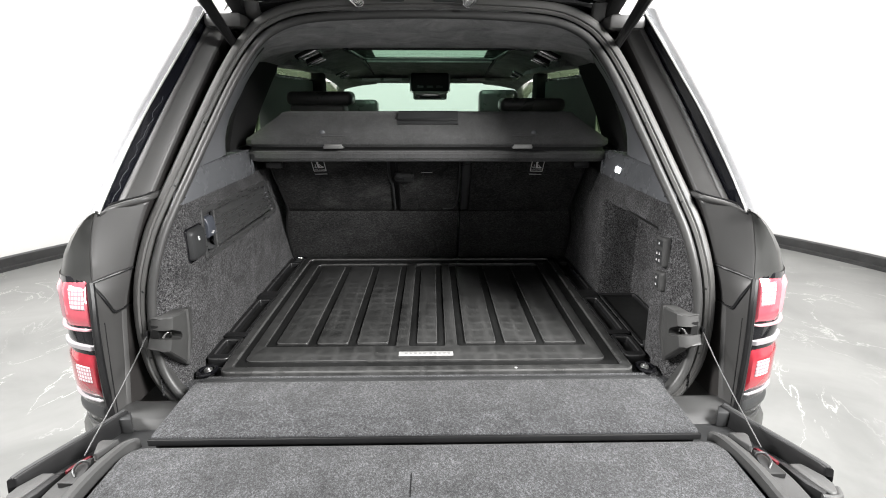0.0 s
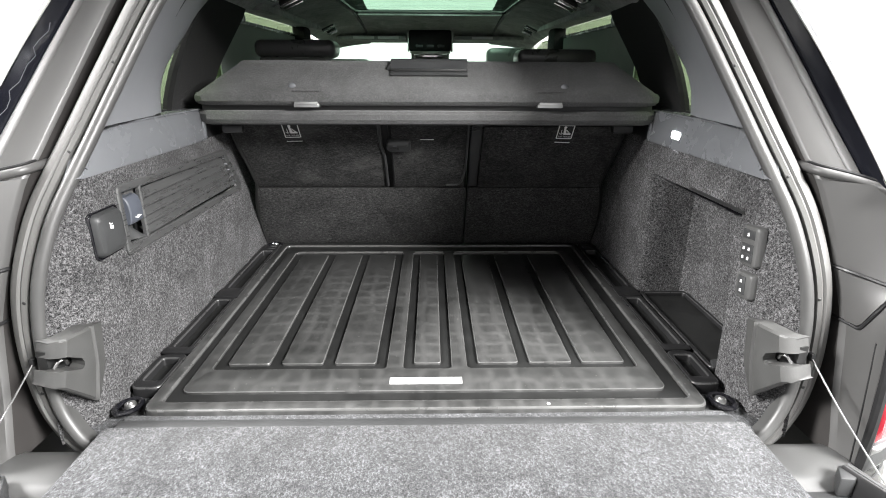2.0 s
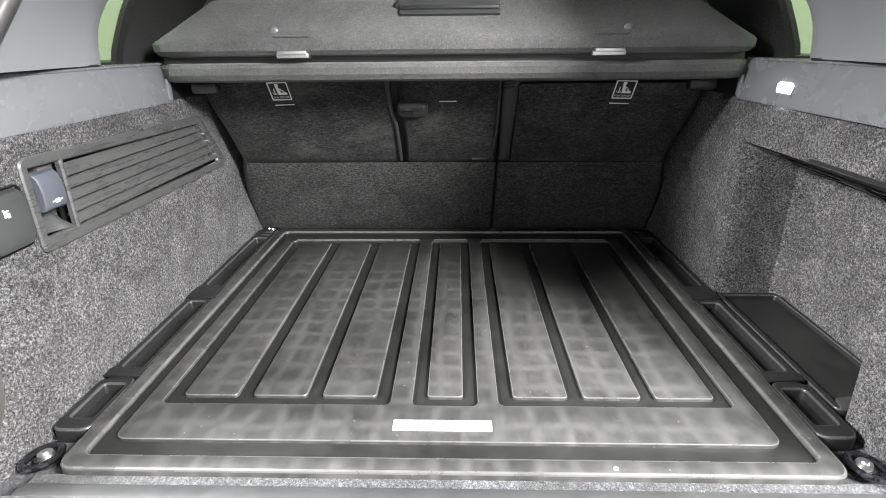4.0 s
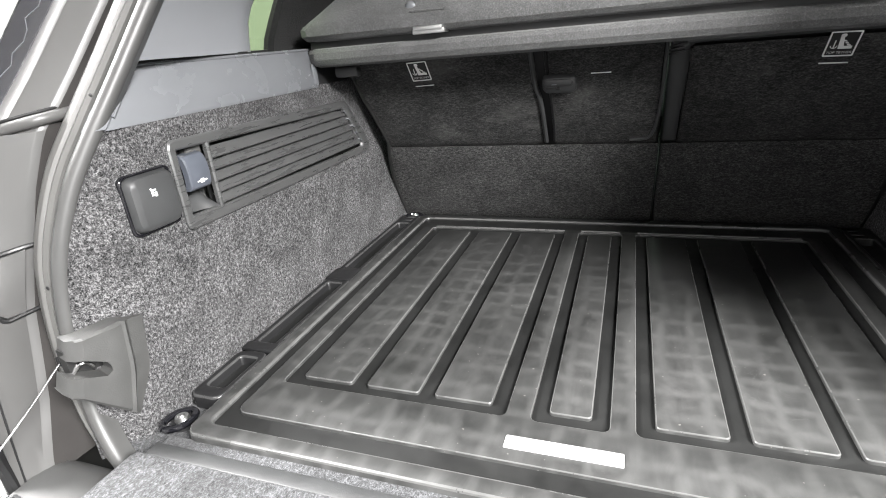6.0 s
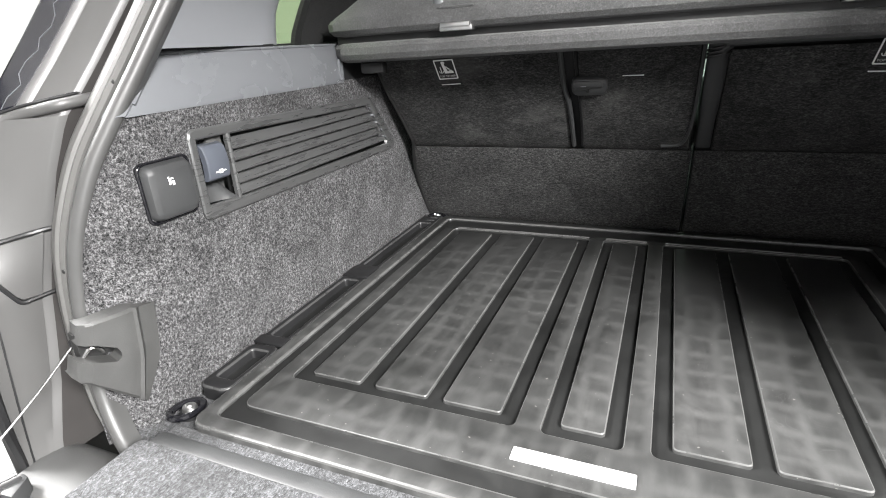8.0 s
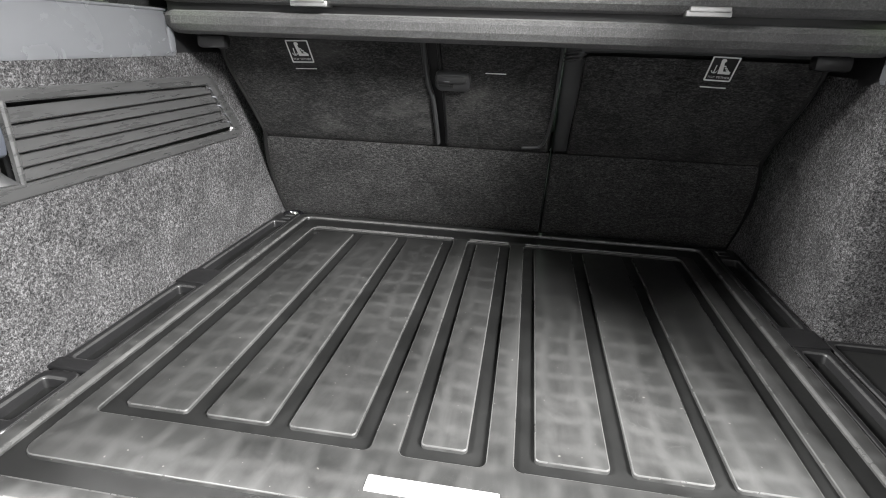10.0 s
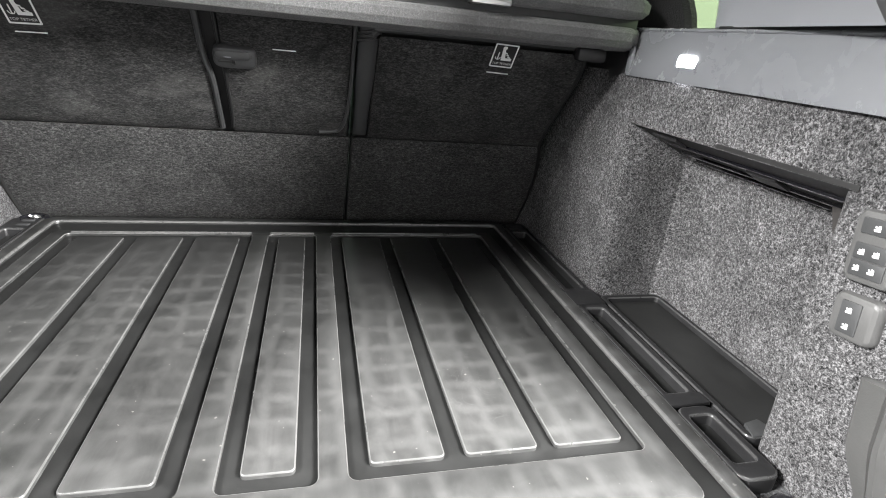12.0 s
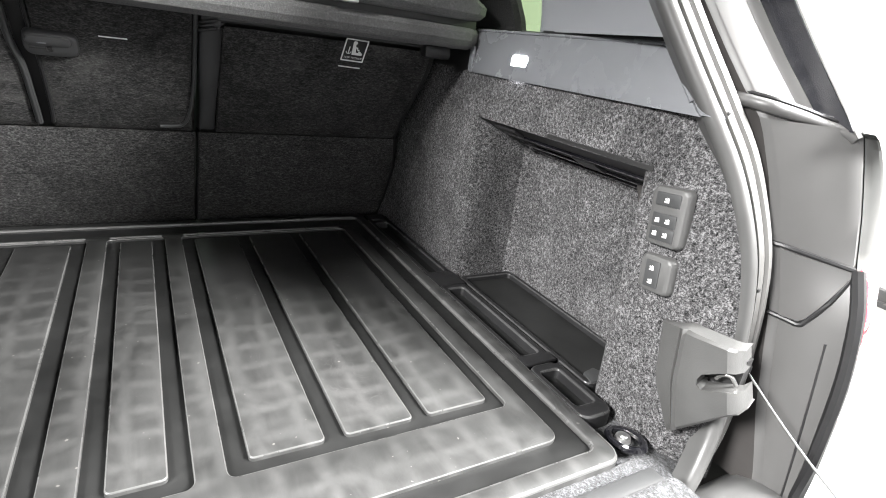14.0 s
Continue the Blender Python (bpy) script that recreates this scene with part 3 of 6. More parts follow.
        rows.append(row + [face(u, low - 0.002, -0.001)])
    part("jamb_panel", sheet(rows), JAMB_PAINT, car)
    # black tubes: the joint, and shade painted along the lower edge and crease
    part("lip_shade_line", tube(spline([wall(0.972, 0.7), wall(0.971, 0.1), face(0.12, 0.970, 0.001), face(0.30, 0.970, 0.001), face(0.42, 0.980, 0.001), face(0.66, 1.005, 0.001), face(0.93, 1.035, 0.001)], 5), 0.0030, 8), BLACK_PLASTIC, car)
    part("panel_joint", tube(spline([wall(1.056, 0.7), wall(1.055, 0.1), face(0.1, 1.054, 0.001), face(0.5, 1.050, 0.001), face(0.98, 1.045, 0.001)], 5), 0.0034, 8), BLACK_PLASTIC, car)
    part("crease_shade_line", tube(spline([face(0.70, 0.96, -0.0005), face(0.68, 0.88, -0.0005), face(0.66, 0.80, -0.0005), face(0.65, 0.756, -0.0005)], 5), 0.0014, 6), BLACK_PLASTIC, car)
    edge = spline([Vector((s * (at(FACE_OUT, z)[0] + 0.001), at(FACE_OUT, z)[1] - 0.001, z)) for z in (0.735, 0.80, 0.86, 0.93, 1.0, 1.045)], 4)
    part("edge_seal", tube(edge, 0.0075, 8), BLACK_PLASTIC, car, "gloss black edge beside the tail light")
    # outer body: wing below, outer skin of the pillar above
    rows = []
    flank = WING + [(0.160, 0.45), (0.175, 1.0), (0.188, 1.8), (0.19, 2.8), (0.17, 4.0), (0.09, 4.7), (-0.2, 4.92), (-0.681, 4.96)]
    for z, grow in ((0.45, 0.0), (0.62, 0.004), (0.77, 0.004), (0.90, 0.004), (1.0, 0.002), (1.055, 0.0), (1.063, -0.001), (1.10, -0.014), (1.13, -0.032), (1.155, -0.052), (1.172, -0.070), (1.182, -0.085), (1.187, -0.10)):
        row = []
        for dx, dy in flank:
            x, y = wing_point(dx, dy, z)
            row.append(Vector((s * (x + grow * min(1, max(0, dx) / 0.09)), y, z)))
        rows.append(row)
    part("quarter_panel", sheet(rows), PAINT, car, "dark metallic painted rear wing")
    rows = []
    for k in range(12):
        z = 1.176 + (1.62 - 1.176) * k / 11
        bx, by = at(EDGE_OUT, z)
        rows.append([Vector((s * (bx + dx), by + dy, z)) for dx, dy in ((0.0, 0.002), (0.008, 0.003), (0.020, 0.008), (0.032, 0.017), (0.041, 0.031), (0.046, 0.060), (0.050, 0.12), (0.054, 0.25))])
    part("pillar_skin", sheet(rows), PALE_REFLECTION, car, "glossy outer skin of the rear pillar, coloured pale for its reflections")
    if s < 0:
        # hairline crack down the strip
        pts = []
        for k in range(18):
            z = 1.200 + 0.215 * k / 17
            ax, ay = at(PIL_OUT, z)
            bx, by = at(EDGE_OUT, z)
            w = 0.42 + 0.10 * math.sin(k * 2.3) + 0.06 * math.sin(k * 5.1)
            pts.append(Vector((s * (ax + (bx - ax) * w), ay + (by - ay) * w - 0.0005, z)))
        part("crack", tube(pts, 0.0006, 4), GREY_PLASTIC, car)


for s in (-1, 1):
    rear_pillar(s)


def tail_light(s):
    """Wraps round the rear corner: a dark housing with two red lamps, one above the other."""
    plan = spline([Vector((dx, dy, 0)) for dx, dy in WING[1:]], 6)

    def at(u, z):
        f = u * (len(plan) - 1)
        i = min(int(f), len(plan) - 2)
        d = plan[i].lerp(plan[i + 1], f - i)
        x, y = wing_point(d.x, d.y, z)
        return Vector((x + 0.004 * min(1, d.x / 0.09), y, 0))

    def wrap(z0, z1, u0, u1, lift, slant=0.0, nz=6, nu=14, bm=None, taper=0.0, sharp=2.2, flat=False):
        rows = []
        for j in range(nz + 1):
            v = j / nz
            row = []
            for i in range(nu + 1):
                h = i / nu
                u = u0 + (u1 - u0) * h
                z = z0 + (z1 - z0) * v + slant * h + taper * h * (1 - 2 * v)
                p = at(u, z)
                n = (at(min(u + 0.01, 1), z) - at(max(u - 0.01, 0), z)).normalized()
                edge = 1 if flat else min(1, 4 * v * (1 - v) * sharp) * min(1, 4 * h * (1 - h) * sharp)
                q = p + Vector((n.y, -n.x, 0)) * (lift * edge - 0.001 * (1 - edge))
                row.append(Vector((s * q.x, q.y, z)))
            rows.append(row)
        return sheet(rows, bm=bm)

    lamp = part("tail_light", wrap(0.735, 1.058, 0.0, 0.90, 0.003), GLOSS_BLACK, car, "wrap-round tail light with two red lenses")
    part("lens", wrap(0.955, 1.052, 0.02, 0.48, 0.008, -0.005), RED_LENS, lamp, "red upper lens")
    # pale colour here paints in the white wall reflected in the lens
    part("reflection_lens", wrap(0.957, 1.050, 0.46, 0.88, 0.0075, -0.005), PINK_LENS, lamp, "outer part of the upper lens, coloured pale pink for its reflections")
    part("lens", wrap(0.796, 0.906, 0.02, 0.66, 0.008, 0.0), DEEP_RED, lamp, "deep red lower lens")
    part("lamp_trim", wrap(0.906, 0.922, 0.02, 0.70, 0.0090, 0.002, 4, 14), WHITE_LENS, lamp, "white strip above the lower lens")
    part("lamp_trim", wrap(0.791, 0.797, 0.02, 0.70, 0.0085, 0.004, 3, 14), WHITE_LENS, lamp)
    for z0, z1, u0, u1 in ((0.984, 1.046, 0.08, 0.36), (0.826, 0.882, 0.16, 0.42)):
        part("clear_insert", wrap(z0, z1, u0, u1, 0.0098, 0.0, 5, 8), GRID_LENS, lamp, "pale insert with a fine grid")
    part("reflector", wrap(0.742, 0.784, 0.04, 0.62, 0.006, 0.006, 3), DARK_PLASTIC, lamp)
    part("lens_rim", wrap(0.950, 0.957, 0.02, 0.86, 0.0090, -0.005, 3, 14), PINK_LENS, lamp)
    bump_rows = []
    for z, g in ((0.42, 0.01), (0.66, 0.015), (0.705, 0.012), (0.722, 0.004), (0.728, -0.012), (0.728, -0.04)):
        bump_rows.append([Vector((s * (0.66 + dx + g), y, z)) for dx, y in ((-0.66, -0.17), (-0.2, -0.17), (0.0, -0.150), (0.06, -0.120), (0.11, -0.07), (0.145, 0.02), (0.165, 0.14), (0.18, 0.3))])
    part("bumper", sheet(bump_rows), PAINT, car, "dark painted rear bumper corner")
    part("bumper_trim", tube(spline([Vector((s * (0.66 + dx), y, 0.735)) for dx, y in ((0.0, -0.147), (0.06, -0.117), (0.11, -0.067), (0.143, 0.022))], 5), 0.002, 6), DARK_PLASTIC, car)


for s in (-1, 1):
    tail_light(s)

# sill and carpeted load floor
part("sill", sheet([[Vector((x, y, z)) for x in (-0.665, -0.55, -0.3, 0, 0.3, 0.55, 0.665)] for y, z in ((-0.235, 0.66), (-0.168, 0.745), (-0.155, 0.760), (-0.145, 0.764), (-0.09, 0.766), (-0.072, 0.758), (-0.055, 0.738))]), SILL_PLASTIC, car, "grey plastic sill")
part("load_floor", box((-0.575, -0.062, 0.74), (0.575, 0.93, FLOOR_Z), 0.004), FLOOR_CARPET, car, "charcoal carpeted load floor")


def seal_y(z):
    return curve_at(SEAL_LINE, z)[1]


def left_lining():
    """The carpeted side, open behind the vent panel."""
    zs = [0.765 + 0.0235 * k for k in range(11)] + [1.0235, 1.05, 1.08, 1.11, 1.142, 1.163, 1.184]
    us = [k / 9 for k in range(10)]
    bm = bmesh.new()
    grid, plan = [], []
    for z in zs:
        ys = seal_y(max(z, 0.80)) - 0.002
        sx = 0.598 if z < 0.83 else curve_at(SEAL_LINE, max(z, 0.80))[0] - 0.006
        cols = [ys + (0.142 - ys) * u for u in us] + [0.25, 0.38, 0.50, 0.62, 0.66, 0.70, 0.75, 0.86, 0.96]
        row = []
        for y in cols:
            t = max(0.0, min(1.0, 1 - (y - ys) / 0.055))
            base = 0.550 + 0.003 * math.sin((z - 0.78) * 7.5)
            row.append(bm.verts.new((-(base + (sx - base) * t * t * (3 - 2 * t)), y, z)))
        grid.append(row)
        plan.append(cols)
    for k, (a, b) in enumerate(zip(grid, grid[1:])):
        for i in range(len(a) - 1):
            far = 0.695 if zs[k] < 1.045 else 0.655 if zs[k] < 1.10 else 0.61
            if 1.02 < zs[k] < 1.14 and 0.14 < plan[k][i] < far:
                continue
            bm.faces.new((a[i], a[i + 1], b[i + 1], b[i]))
    return bm


part("side_lining", left_lining(), SIDE_CARPET, car, "speckled charcoal carpet lining of the boot side")


def right_lining():
    """The other side: a flat panel at the rear, then a pocket that widens outwards, under a strip."""
    def seal_x(z):
        return 0.598 if z < 0.83 else curve_at(SEAL_LINE, z)[0] - 0.006

    rows = []
    for k in range(18):
        row = []
        f = k / 17
        z = 0.765 + (1.108 - 0.765) * f
        ys, sx = seal_y(max(z, 0.80)) - 0.002, seal_x(max(z, 0.80))
        lean = (z - 0.80) * 0.045
        plan = [(sx, ys), (sx * 0.55 + 0.556 * 0.45, ys + 0.022), (0.560, ys + 0.055), (0.556, 0.065), (0.556, 0.085 + lean), (0.557, 0.093 + lean), (0.562, 0.099 + lean), (0.575, 0.1015 + lean),
                (0.62, 0.102 + lean), (0.662, 0.102 + lean), (0.670, 0.108 + lean), (0.672, 0.13), (0.674, 0.25), (0.676, 0.36), (0.677, 0.44), (0.674, 0.470), (0.664, 0.484), (0.640, 0.490), (0.600, 0.490), (0.575, 0.492), (0.561, 0.500), (0.554, 0.515), (0.552, 0.56), (0.550, 0.70), (0.548, 0.96)]
        for x, y in plan:
            top = 1.108 if y < 0.09 + lean or y > 0.512 else 1.108 - 0.45 * max(0, x - 0.555)
            row.append(Vector((x, y, 0.765 + (top - 0.765) * f)))
        rows.append(row)
    return sheet(rows)


part("side_lining", right_lining(), SIDE_CARPET, car, "speckled charcoal carpet lining with a stowage pocket")


def right_strip():
    rows = []
    for k in range(7):
        z = 1.1076 + (1.184 - 1.1076) * k / 6
        ys = seal_y(z) - 0.002
        sx = curve_at(SEAL_LINE, z)[0] - 0.006
        rows.append([Vector((x, y, z)) for x, y in ((sx, ys), (0.57, ys + 0.02), (0.558, ys + 0.05), (0.5565, 0.112), (0.558, 0.116), (0.5565, 0.120), (0.556, 0.2), (0.555, 0.35), (0.554, 0.5), (0.552, 0.7), (0.55, 0.96))])
    return sheet(rows, (0.012, 0, 0))


part("side_lining", right_strip(), SIDE_CARPET, car)
# black net cassette: the sloping roof of the pocket


def pocket_roof(y0, y1, a, b, lift):
    """A strip on the pocket's sloping roof, from a to b of its depth, proud by lift."""
    rows = []
    for t in (a, b):
        x = 0.5565 + 0.116 * t
        rows.append([Vector((x, y, 1.1085 - 0.45 * (x - 0.555) - lift)) for y in (y0, (y0 + y1) / 2, y1)])
    return sheet(rows, (0, 0, 0.006))


cassette = part("net_cassette", pocket_roof(0.098, 0.492, -0.01, 1.02, 0.0), TAG_BLACK, car, "narrow black net cassette roofing the pocket")
for a, b in ((0.34, 0.38), (0.66, 0.70), (0.88, 0.92)):
    part("rail", pocket_roof(0.112, 0.46, a, b, 0.004), GLOSS_BLACK, cassette)
part("slider", pocket_roof(0.24, 0.29, 0.42, 0.66, 0.006), BLACK_PLASTIC, cassette)
part("slider", pocket_roof(0.40, 0.46, 0.12, 0.3, 0.005), BLACK_PLASTIC, cassette)
part("end_clip", pocket_roof(0.455, 0.462, 0.86, 0.98, 0.006), CHROME, cassette)

# stowage tray in the pocket
bm = plate((0.552, 0.105, 0.678, 0.478), [(0.562, 0.112, 0.668, 0.466)], 0.776, 0.796, 0.002, 0.012, 0.008)
tray = part("stowage_tray", bm, BLACK_PLASTIC, car, "shallow black plastic tray in the side pocket")
part("tray_floor", box((0.555, 0.108, 0.776), (0.675, 0.474, 0.786)), MAT_BASE, tray)
part("tray_tab", prism([(0.558, 0.106), (0.600, 0.106), (0.590, 0.135), (0.566, 0.130)], 0.786, 0.798, 2, 0.002), DARK_PLASTIC, tray)


# side rails with their pockets, beside the mat
def side_rail(s):
    x0, x1 = (0.489, 0.546)
    holes = [(0.500, 0.072, 0.533, 0.150), (0.500, 0.196, 0.533, 0.428), (0.500, 0.505, 0.533, 0.80)]
    bm = plate((x0, 0.046, x1, 0.168), holes[:1], 0.776, 0.798, 0.003, 0.016, 0.006)
    rail = part("floor_rail", turn(bm, Matrix.Diagonal((s, 1, 1, 1))), BLACK_PLASTIC, car, "black plastic rail with shallow pockets beside the mat")
    bm = plate((x0, 0.171, x1, 0.862), holes[1:], 0.776, 0.798, 0.003, 0.006, 0.006)
    part("rail_cover", turn(bm, Matrix.Diagonal((s, 1, 1, 1))), BLACK_PLASTIC, rail)
    for y0, y1 in ((0.168, 0.190), (0.440, 0.492)):
        part("rail_bridge", turn(box((0.486, y0, 0.795), (0.546, y1, 0.801), 0.0015), Matrix.Diagonal((s, 1, 1, 1))), BLACK_PLASTIC, rail)
    bm = box((0.490, 0.05, 0.776), (0.545, 0.86, 0.782))
    part("rail_floor", turn(bm, Matrix.Diagonal((s, 1, 1, 1))), MAT_BASE, rail)
    for y in (0.822, 0.845):
        part("notch", turn(box((0.500, y - 0.006, 0.796), (0.522, y + 0.004, 0.7995), 0.001), Matrix.Diagonal((s, 1, 1, 1))), DARK_PLASTIC, rail)


for s in (-1, 1):
    side_rail(s)


def lashing_eye(s, x, y, z=0.776, tilt=25):
    """An oval black loop lying in its dish, with a bright bolt."""
    m = pose(s * x, y, z, 0, 0, s * tilt)
    loop = [Vector((0.0175 * math.cos(a), 0.0225 * math.sin(a) - 0.002, 0.012)) for a in (2 * math.pi * k / 28 for k in range(28))]
    eye = part("lashing_eye", turn(tube(loop, 0.0050, 8, closed=True), m), GLOSS_BLACK, car, "black folding lashing eye with a bright bolt")
    bm = bmesh.new()
    bmesh.ops.create_cone(bm, cap_ends=True, segments=24, radius1=0.0155, radius2=0.0135, depth=0.010, matrix=pose(0, 0.002, 0.005))
    part("dish", turn(bm, m), BLACK_PLASTIC, eye)
    bm = bmesh.new()
    bmesh.ops.create_cone(bm, cap_ends=True, segments=20, radius1=0.0105, radius2=0.009, depth=0.006, matrix=pose(0, 0.002, 0.0125))
    bmesh.ops.create_cone(bm, cap_ends=True, segments=20, radius1=0.0055, radius2=0.004, depth=0.004, matrix=pose(0, 0.002, 0.0165))
    part("bolt", turn(bm, m), BRUSHED, eye)


for s in (-1, 1):
    lashing_eye(s, 0.525, 0.008)
lashing_eye(-1, 0.512, 0.868, 0.782, 60)


# plastic trims above the carpet, window ledge
def upper_trim(s):
    prof = [(0.549, 1.180), (0.5475, 1.186), (0.553, 1.215), (0.557, 1.240), (0.560, 1.249), (0.566, 1.2535), (0.62, 1.2545)]
    rows = []
    for x, z in prof:
        near = 0.05 + (z - 1.18) * 1.08
        ys = [near, near + 0.004, near + 0.012, 0.2, 0.3, 0.45, 0.538, 0.548, 0.552]
        push = [0.014, 0.002, 0.0, 0.0, 0.0, 0.0, 0.0, 0.004, 0.016]
        rows.append([Vector((s * (x + d), y, z)) for y, d in zip(ys, push)])
    trim = part("upper_trim", sheet(rows), GREY_PLASTIC, car, "smooth blue-grey plastic trim above the carpet")
    # chamfered corner piece next to the seal, and its upper joint
    rows = [[Vector((s * x, y, z)) for x, y, z in ((0.5475, 0.052, 1.182), (0.5565, 0.126, 1.252))], [Vector((s * x, y, z)) for x, y, z in ((0.552, 0.043, 1.182), (0.560, 0.117, 1.252))], [Vector((s * x, y, z)) for x, y, z in ((0.566, 0.034, 1.182), (0.572, 0.104, 1.252))]]
    part("trim_corner", sheet(rows), GREY_PLASTIC, trim)
    part("trim_rib", tube([Vector((s * x, y, z)) for x, y, z in ((0.5500, 0.068, 1.194), (0.5535, 0.094, 1.220), (0.5590, 0.126, 1.2495))], 0.0032, 8), GREY_PLASTIC, trim)
    part("trim_lip", tube([Vector((s * 0.5610, y, 1.2515)) for y in (0.130, 0.25, 0.40, 0.545)], 0.0026, 8), GREY_PLASTIC, trim)
    part("trim_joint", box((min(s * 0.560, s * 0.566), 0.13, 1.2535), (max(s * 0.560, s * 0.566), 0.36, 1.2575), 0.001), BLACK_PLASTIC, trim)
    part("clip", turn(plate((-0.007, -0.02, 0.007, 0.02), [], 0, 0.004, 0.001, 0.003), on_side_wall(s, 0.551) @ pose(0.535, 1.205, 0.0)), GREY_PLASTIC, trim)
    # dark bracket between the trim and the seat
    part("side_bracket", prism([(0.55, 1.182), (0.55, 1.25), (0.80, 1.25), (0.80, 1.15), (0.60, 1.17)], min(s * 0.553, s * 0.575), max(s * 0.553, s * 0.575), 0, 0.003), BLACK_PLASTIC, car)
    return trim


for s in (-1, 1):
    trim = upper_trim(s)
    if s > 0:
        m = on_side_wall(1, 0.5545) @ pose(0.396, 1.2000, 0.0, 0, 0, 0)
        part("boot_lamp", turn(plate((-0.0205, -0.0185, 0.0205, 0.0185), [], -0.003, 0.004, 0.0015, 0.007), m), LAMP_GLOW, car, "small lit square boot lamp")


def pillar_trim(s):
    """The inner lining of the rear pillar, up to the roof, and the ledge under the quarter window."""
    rows = []
    edge = [(0.566, 0.383, 1.256), (0.566, 0.390, 1.30), (0.566, 0.418, 1.34), (0.566, 0.455, 1.366), (0.562, 0.550, 1.426), (0.555, 0.595, 1.465), (0.545, 0.680, 1.515), (0.535, 0.76, 1.57)]
    for k in range(14):
        z = 1.256 + (1.57 - 1.256) * k / 13
        sx, sy = curve_at(SEAL_LINE, z)
        wx, far = curve_at(edge, z)
        nx = sx - 0.004
        rows.append([Vector((s * (nx + (wx - nx) * t), sy + (far - sy) * t, z)) for t in (0, 0.12, 0.3, 0.5, 0.7, 0.85, 0.95)] + [Vector((s * (wx + 0.008), far + 0.002, z)), Vector((s * (wx + 0.03), far + 0.004, z))])
    part("pillar_lining", sheet(rows), PILLAR_GREY, car, "grey plastic lining of the rear pillar")
    # dark lining ahead of the quarter window
    rows = []
    near = [(0.592, 0.462, 1.24), (0.592, 0.472, 1.27), (0.592, 0.518, 1.333), (0.588, 0.610, 1.43), (0.575, 0.650, 1.48), (0.56, 0.74, 1.56), (0.55, 0.78, 1.60)]
    rear = [(0.62, 0.74, 1.24), (0.62, 0.87, 1.355), (0.615, 1.13, 1.515), (0.60, 1.17, 1.60)]
    for k in range(12):
        z = 1.245 + (1.60 - 1.245) * k / 11
        ax, ay = curve_at(near, z)
        bx, by = curve_at(rear, z)
        rows.append([Vector((s * (ax + (bx - ax) * t), ay + (by - ay) * t, z)) for t in (0, 0.03, 0.3, 0.65, 1.0)])
        rows[-1][0].x += s * 0.008
    part("inner_pillar", sheet(rows, (s * 0.01, 0, 0)), PILLAR_FELT, car, "black lining between the side windows")
    rows = [[Vector((s * 0.690, y, 1.235)) for y in (0.25, 0.6, 1.0)], [Vector((s * 0.668, y + 0.05, 1.36)) for y in (0.28, 0.62, 1.0)], [Vector((s * 0.615, y + 0.12, 1.56)) for y in (0.35, 0.66, 1.0)]]
    part("quarter_window", sheet(rows), GREEN_GLASS, car, "green-tinted rear quarter window")
    part("window_seal", box((min(s * 0.600, s * 0.70), 0.30, 1.240), (max(s * 0.600, s * 0.70), 1.0, 1.2585), 0.002), BLACK_PLASTIC, car)


for s in (-1, 1):
    pillar_trim(s)


